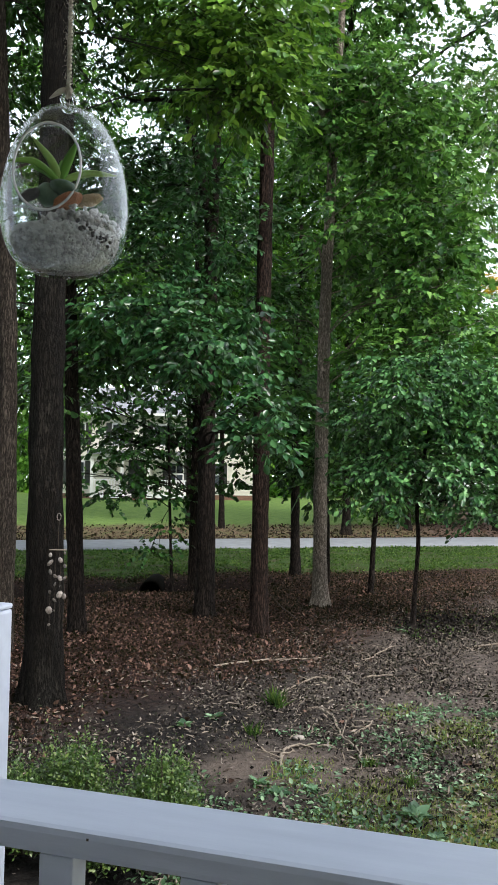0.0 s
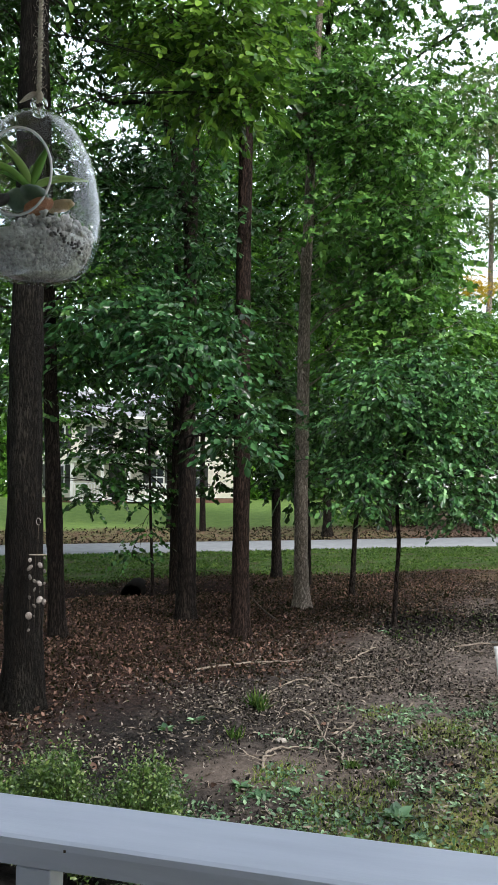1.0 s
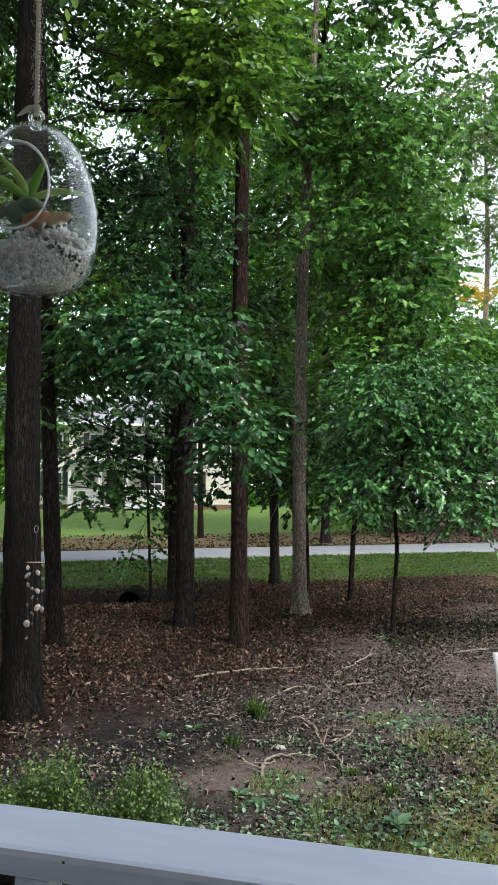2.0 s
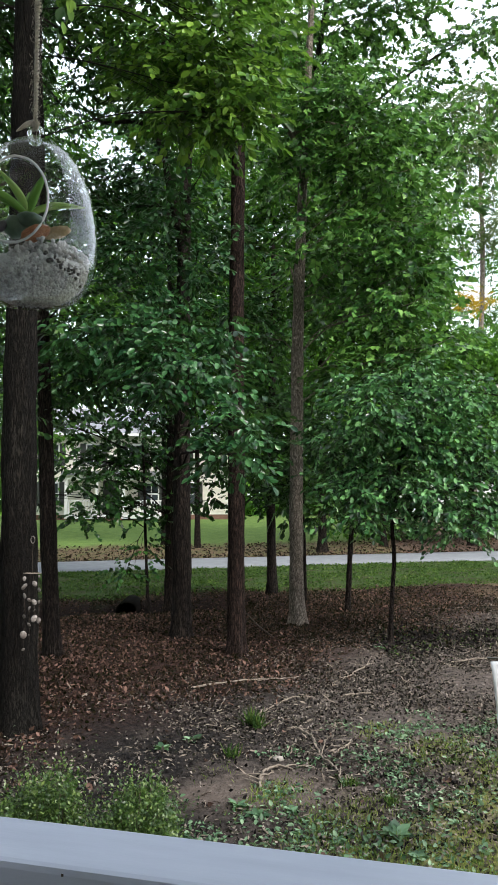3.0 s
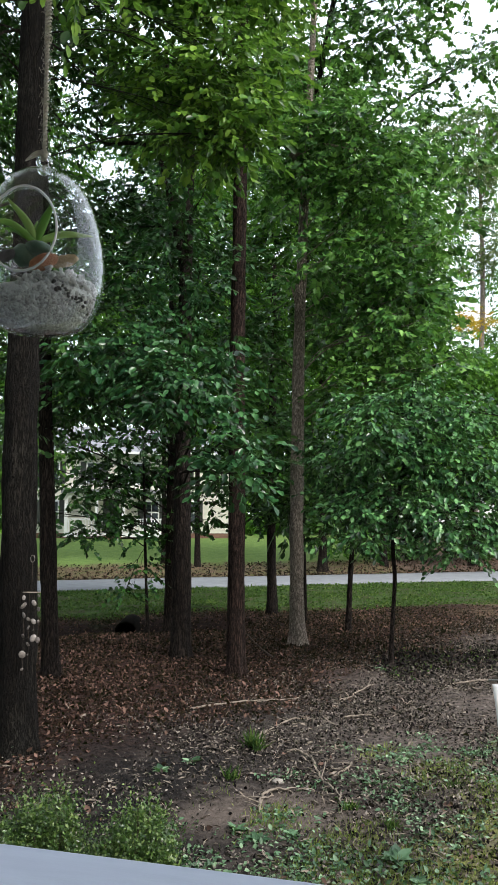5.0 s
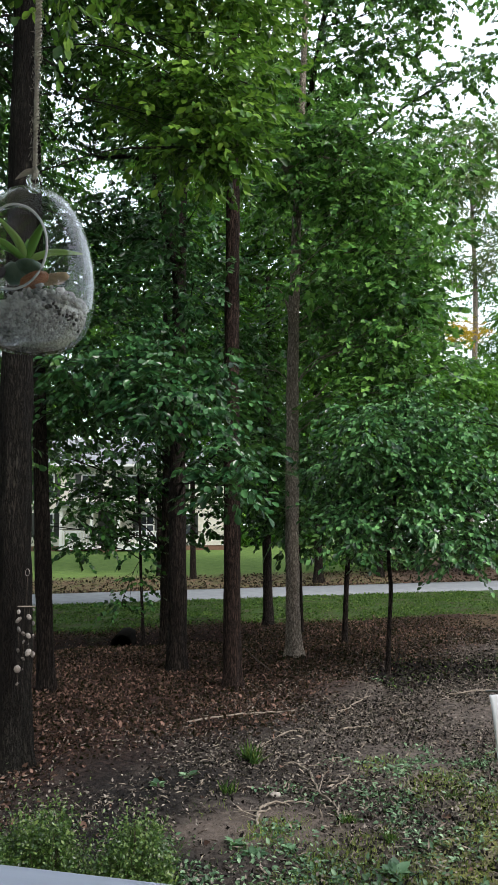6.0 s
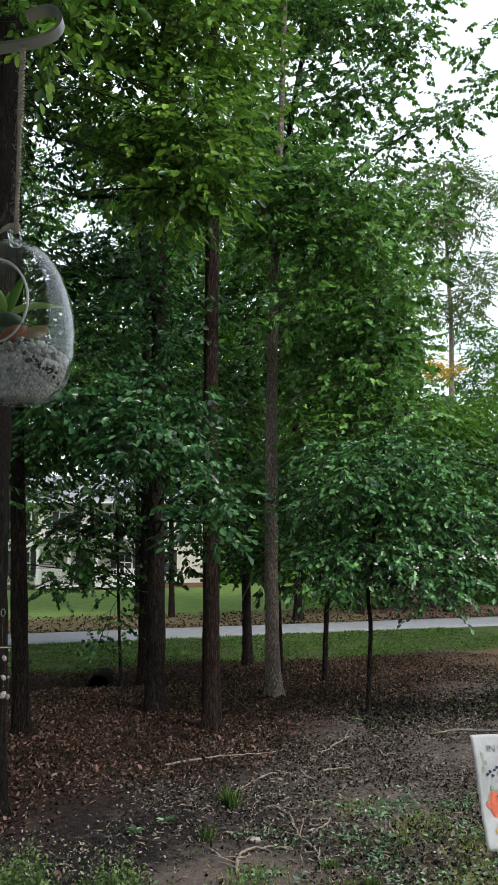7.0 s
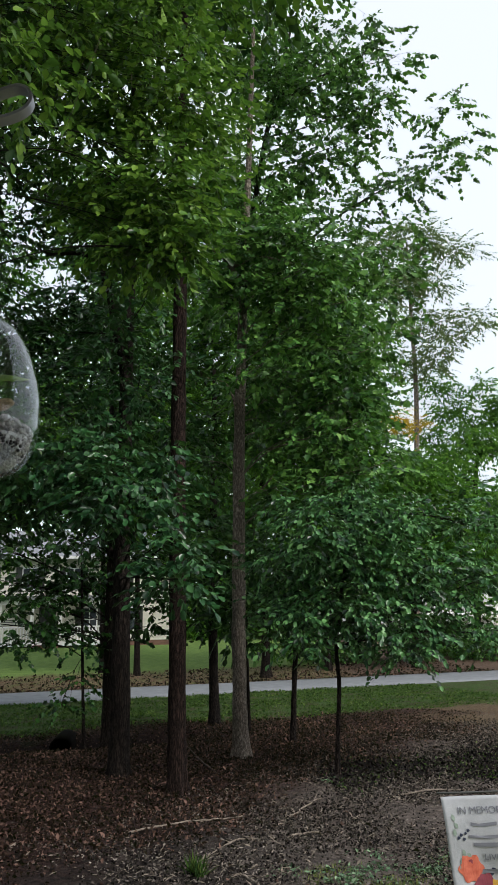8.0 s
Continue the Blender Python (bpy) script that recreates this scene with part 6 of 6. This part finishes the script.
litter("verge_weeds", "broad-leaved weeds in the grass verge", GRASS_BLADE, 26000, in_verge, 0.085, "small", 39, 0.6)
litter("far_leaves", "brown leaves along the far kerbless verge", LITTER_LEAF, 9000, in_far_verge, 0.13, "chip", 40, 0.7)
# dark crumbs imitate the shade under the sapling, over mossy ground
litter("mossy_soil", "dark mossy soil strip that also paints the shade under the sapling", SOIL_CRUMB, 16000, in_mossy_shade_strip, 0.07, "chip", 44, 0.6)
litter("strip_weeds", "low dark weeds in the mossy strip of painted shade", GRASS_BLADE, 5000, in_mossy_shade_strip, 0.05, "small", 45, 0.6)
litter("ground_weeds", "low broad-leaved green weeds on thin soil", WEED_LEAF, 14000, in_weeds, 0.043, "small", 33, 0.5)


def blades(name, label, n, region, tall, seed, mat=GRASS_BLADE):
    g = np.random.default_rng(seed)
    x, y = region(g, n)
    P = on_ground(x, y, -0.005)
    A = g.normal(0, 0.45, P.shape) + (0, 0, 1)
    ob = mesh_part(name, raw_mesh(name, *scatter("blade", P, A, g.normal(0, 1, P.shape) + (0, -0.8, 0), g.uniform(tall * 0.5, tall * 1.3, len(x)))), mat, smooth=False)
    return tagged(ob, label, "grass", kind="stuff")


def in_near_grass(g, n):
    x, y = g.uniform(-0.4, 5.5, n), g.uniform(4.4, 8.5, n)
    ok = x * 0.55 - 0.5 * y + 2.35 + 0.6 * np.sin(3 * x + 2 * y) + 0.4 * np.sin(7 * x - 5 * y) + g.normal(0, 0.3, n) > 0
    return x[ok], y[ok]


blades("verge_grass", "green grass verge along the street", 46000, in_verge, 0.09, 34)
blades("yard_grass", "thin short grass by the porch", 70000, in_near_grass, 0.05, 35, YARD_BLADE)


def tuft(x, y, n, tall, seed):
    n = n * 2 // 3
    g = np.random.default_rng(seed)
    P = np.stack([g.normal(0, 0.03, n), g.normal(0, 0.03, n), np.zeros(n)], -1)
    A = g.normal(0, 0.5, P.shape) * (1, 1, 0.2) + (0, 0, 1)
    ob = mesh_part("grass_tuft", raw_mesh("grass_tuft", *scatter("blade", P, A, g.normal(0, 1, P.shape), g.uniform(tall * 0.5, tall, n))), GRASS_BLADE, smooth=False)
    ob.location = (x, y, float(height(x, y)))
    return tagged(ob, "tuft of long grass on bare soil", "grass tuft", "grass tufts")


for k, (x, y, n, tall) in enumerate(((0.30, 8.35, 90, 0.24), (0.07, 7.42, 60, 0.16), (0.34, 8.25, 40, 0.2), (1.0, 6.6, 120, 0.10), (1.25, 6.2, 120, 0.10), (1.9, 6.9, 80, 0.10))):
    tuft(x, y, n, tall, 50 + k)


weed_blade = raw_mesh("leaf", *scatter("small", np.zeros((1, 3)), np.array([(0, 1.0, 0)]), np.array([(0, 0, 1.0)]), np.ones(1)))
weed_blade.materials.append(WEED_LEAF)


def rosette(x, y, n, r, seed):
    g = np.random.default_rng(seed)
    top = empty("leafy_weed", x, y, float(height(x, y)) + 0.01)
    tagged(top, "broad-leaved weed rosette growing in thin grass", "weed", "weed rosettes")
    for k in range(n):
        leaf = new("leaf", weed_blade)
        leaf.parent = top
        leaf.location = g.normal(0, 0.008, 3) * (1, 1, 0.3)
        leaf.rotation_euler = (g.uniform(0.15, 0.75), g.normal(0, 0.2), k * 2.4 + g.normal(0, 0.2))
        leaf.scale = [g.uniform(0.6, 1.0) * r] * 3
    return top


g = np.random.default_rng(60)
rosette(1.17, 5.66, 22, 0.15, 61)
for k in range(46):
    x, y = g.uniform(-0.5, 4.5), g.uniform(5.0, 8.3)
    if x * 0.55 - 0.5 * y + 2.9 > g.normal(0, 0.3):
        rosette(x, y, int(g.integers(9, 16)), g.uniform(0.05, 0.09), 100 + k)
for x, y in ((-0.55, 7.6), (0.1, 6.2), (0.25, 6.0), (0.5, 6.1), (-0.3, 7.9), (2.5, 12.7), (2.35, 12.5)):
    rosette(x, y, 14, 0.11, int(1000 + 10 * x + y))


def stick(name, label, pts, r0, r1, mat, cat, forks=0, seed=0):
    g = np.random.default_rng(seed)
    p = np.array([(x, y, float(height(x, y)) + z) for x, y, z in pts])
    line = smooth_line(p - p[0], 6)
    line[1:-1] += g.normal(0, r0 * 0.5, line[1:-1].shape)
    pieces = [tube(line, np.linspace(r0, r1, len(line)), 7, 0.08, 0, seed)]
    for _ in range(forks):
        i = g.integers(2, len(line) - 2)
        d = g.normal(0, 0.16, 3) * (1, 1, 0.2)
        pieces.append(tube(smooth_line([line[i], line[i] + d * 0.6, line[i] + d * 1.2 - (0, 0, 0.01)], 4), np.linspace(r0 * 0.55, 0.002, 9), 5))
    ob = mesh_part(name, raw_mesh(name, *joined(pieces)), mat)
    ob.location = p[0]
    return tagged(ob, label, cat)


stick("fallen_stick", "long pale fallen stick on dead leaves", [(-0.4, 10.1, 0.02), (0.1, 10.35, 0.03), (0.6, 10.6, 0.03), (0.95, 10.8, 0.02)], 0.014, 0.007, WOOD_PALE, "stick", 2, 1)
stick("fallen_stick", "thin dark fallen branch leaning in dead leaves", [(0.85, 13.4, 0.0), (0.55, 14.3, 0.12), (0.3, 15.2, 0.3)], 0.014, 0.006, TWIG, "stick", 3, 2)
stick("fallen_stick", "thin twig on dark soil near the porch", [(-1.6, 6.9, 0.02), (-1.35, 7.0, 0.03), (-1.05, 6.95, 0.02)], 0.008, 0.004, WOOD_PALE, "stick", 2, 3)
for k, pts in enumerate(([(0.84, 7.9, 0.0), (0.86, 7.3, 0.02), (0.95, 6.9, 0.03), (0.93, 6.5, 0.0)], [(0.84, 7.9, 0.01), (0.7, 8.15, 0.02), (0.55, 8.1, 0.0)], [(0.3, 6.75, 0.0), (0.36, 7.0, 0.03), (0.6, 7.1, 0.02), (0.78, 7.05, 0.0)],
                        [(0.95, 7.35, 0.0), (1.12, 7.5, 0.03), (1.2, 7.7, 0.0)], [(0.55, 9.2, 0.0), (0.85, 9.45, 0.03), (1.15, 9.6, 0.0)], [(1.3, 9.6, 0.0), (1.65, 9.8, 0.03), (1.9, 9.7, 0.0)], [(1.5, 10.6, 0.0), (1.9, 11.1, 0.04), (2.1, 11.4, 0.0)],
                        [(0.28, 6.6, 0.0), (0.32, 6.85, 0.03), (0.42, 7.0, 0.0)], [(2.9, 11.2, 0.0), (3.6, 11.4, 0.04), (4.2, 11.3, 0.0)], [(0.3, 8.7, 0.0), (0.5, 9.0, 0.02), (0.62, 9.15, 0.0)])):
    stick("surface_root", "pale gnarled tree root breaking the soil", pts, 0.013, 0.005, WOOD_PALE, "root", 3, 20 + k)
bm = bmesh.new()
bmesh.ops.create_icosphere(bm, subdivisions=3, radius=1.0)
for v in bm.verts:
    v.co *= 1 + 0.25 * noise.noise(v.co * 1.4)
bm.transform(Matrix.Diagonal((0.055, 0.04, 0.028, 1)))
rock = part("rock", bm, STONE)
rock.location = (0.48, 7.31, float(height(0.48, 7.31)) + 0.012)
tagged(rock, "small pale rounded rock on bare soil", "rock")
g = np.random.default_rng(71)
for k in range(26):
    x, y = g.uniform(-1.2, 4.0), g.uniform(6.0, 11.0)
    a = g.uniform(0, 3.14)
    d = g.uniform(0.08, 0.22)
    stick("twig_litter", "short broken twig lying on the soil", [(x, y, 0.01), (x + d * 0.5 * math.cos(a), y + d * 0.5 * math.sin(a), 0.018), (x + d * math.cos(a), y + d * math.sin(a), 0.01)], 0.007, 0.004, WOOD_PALE if k % 3 else TWIG, "twig", 0, 200 + k)
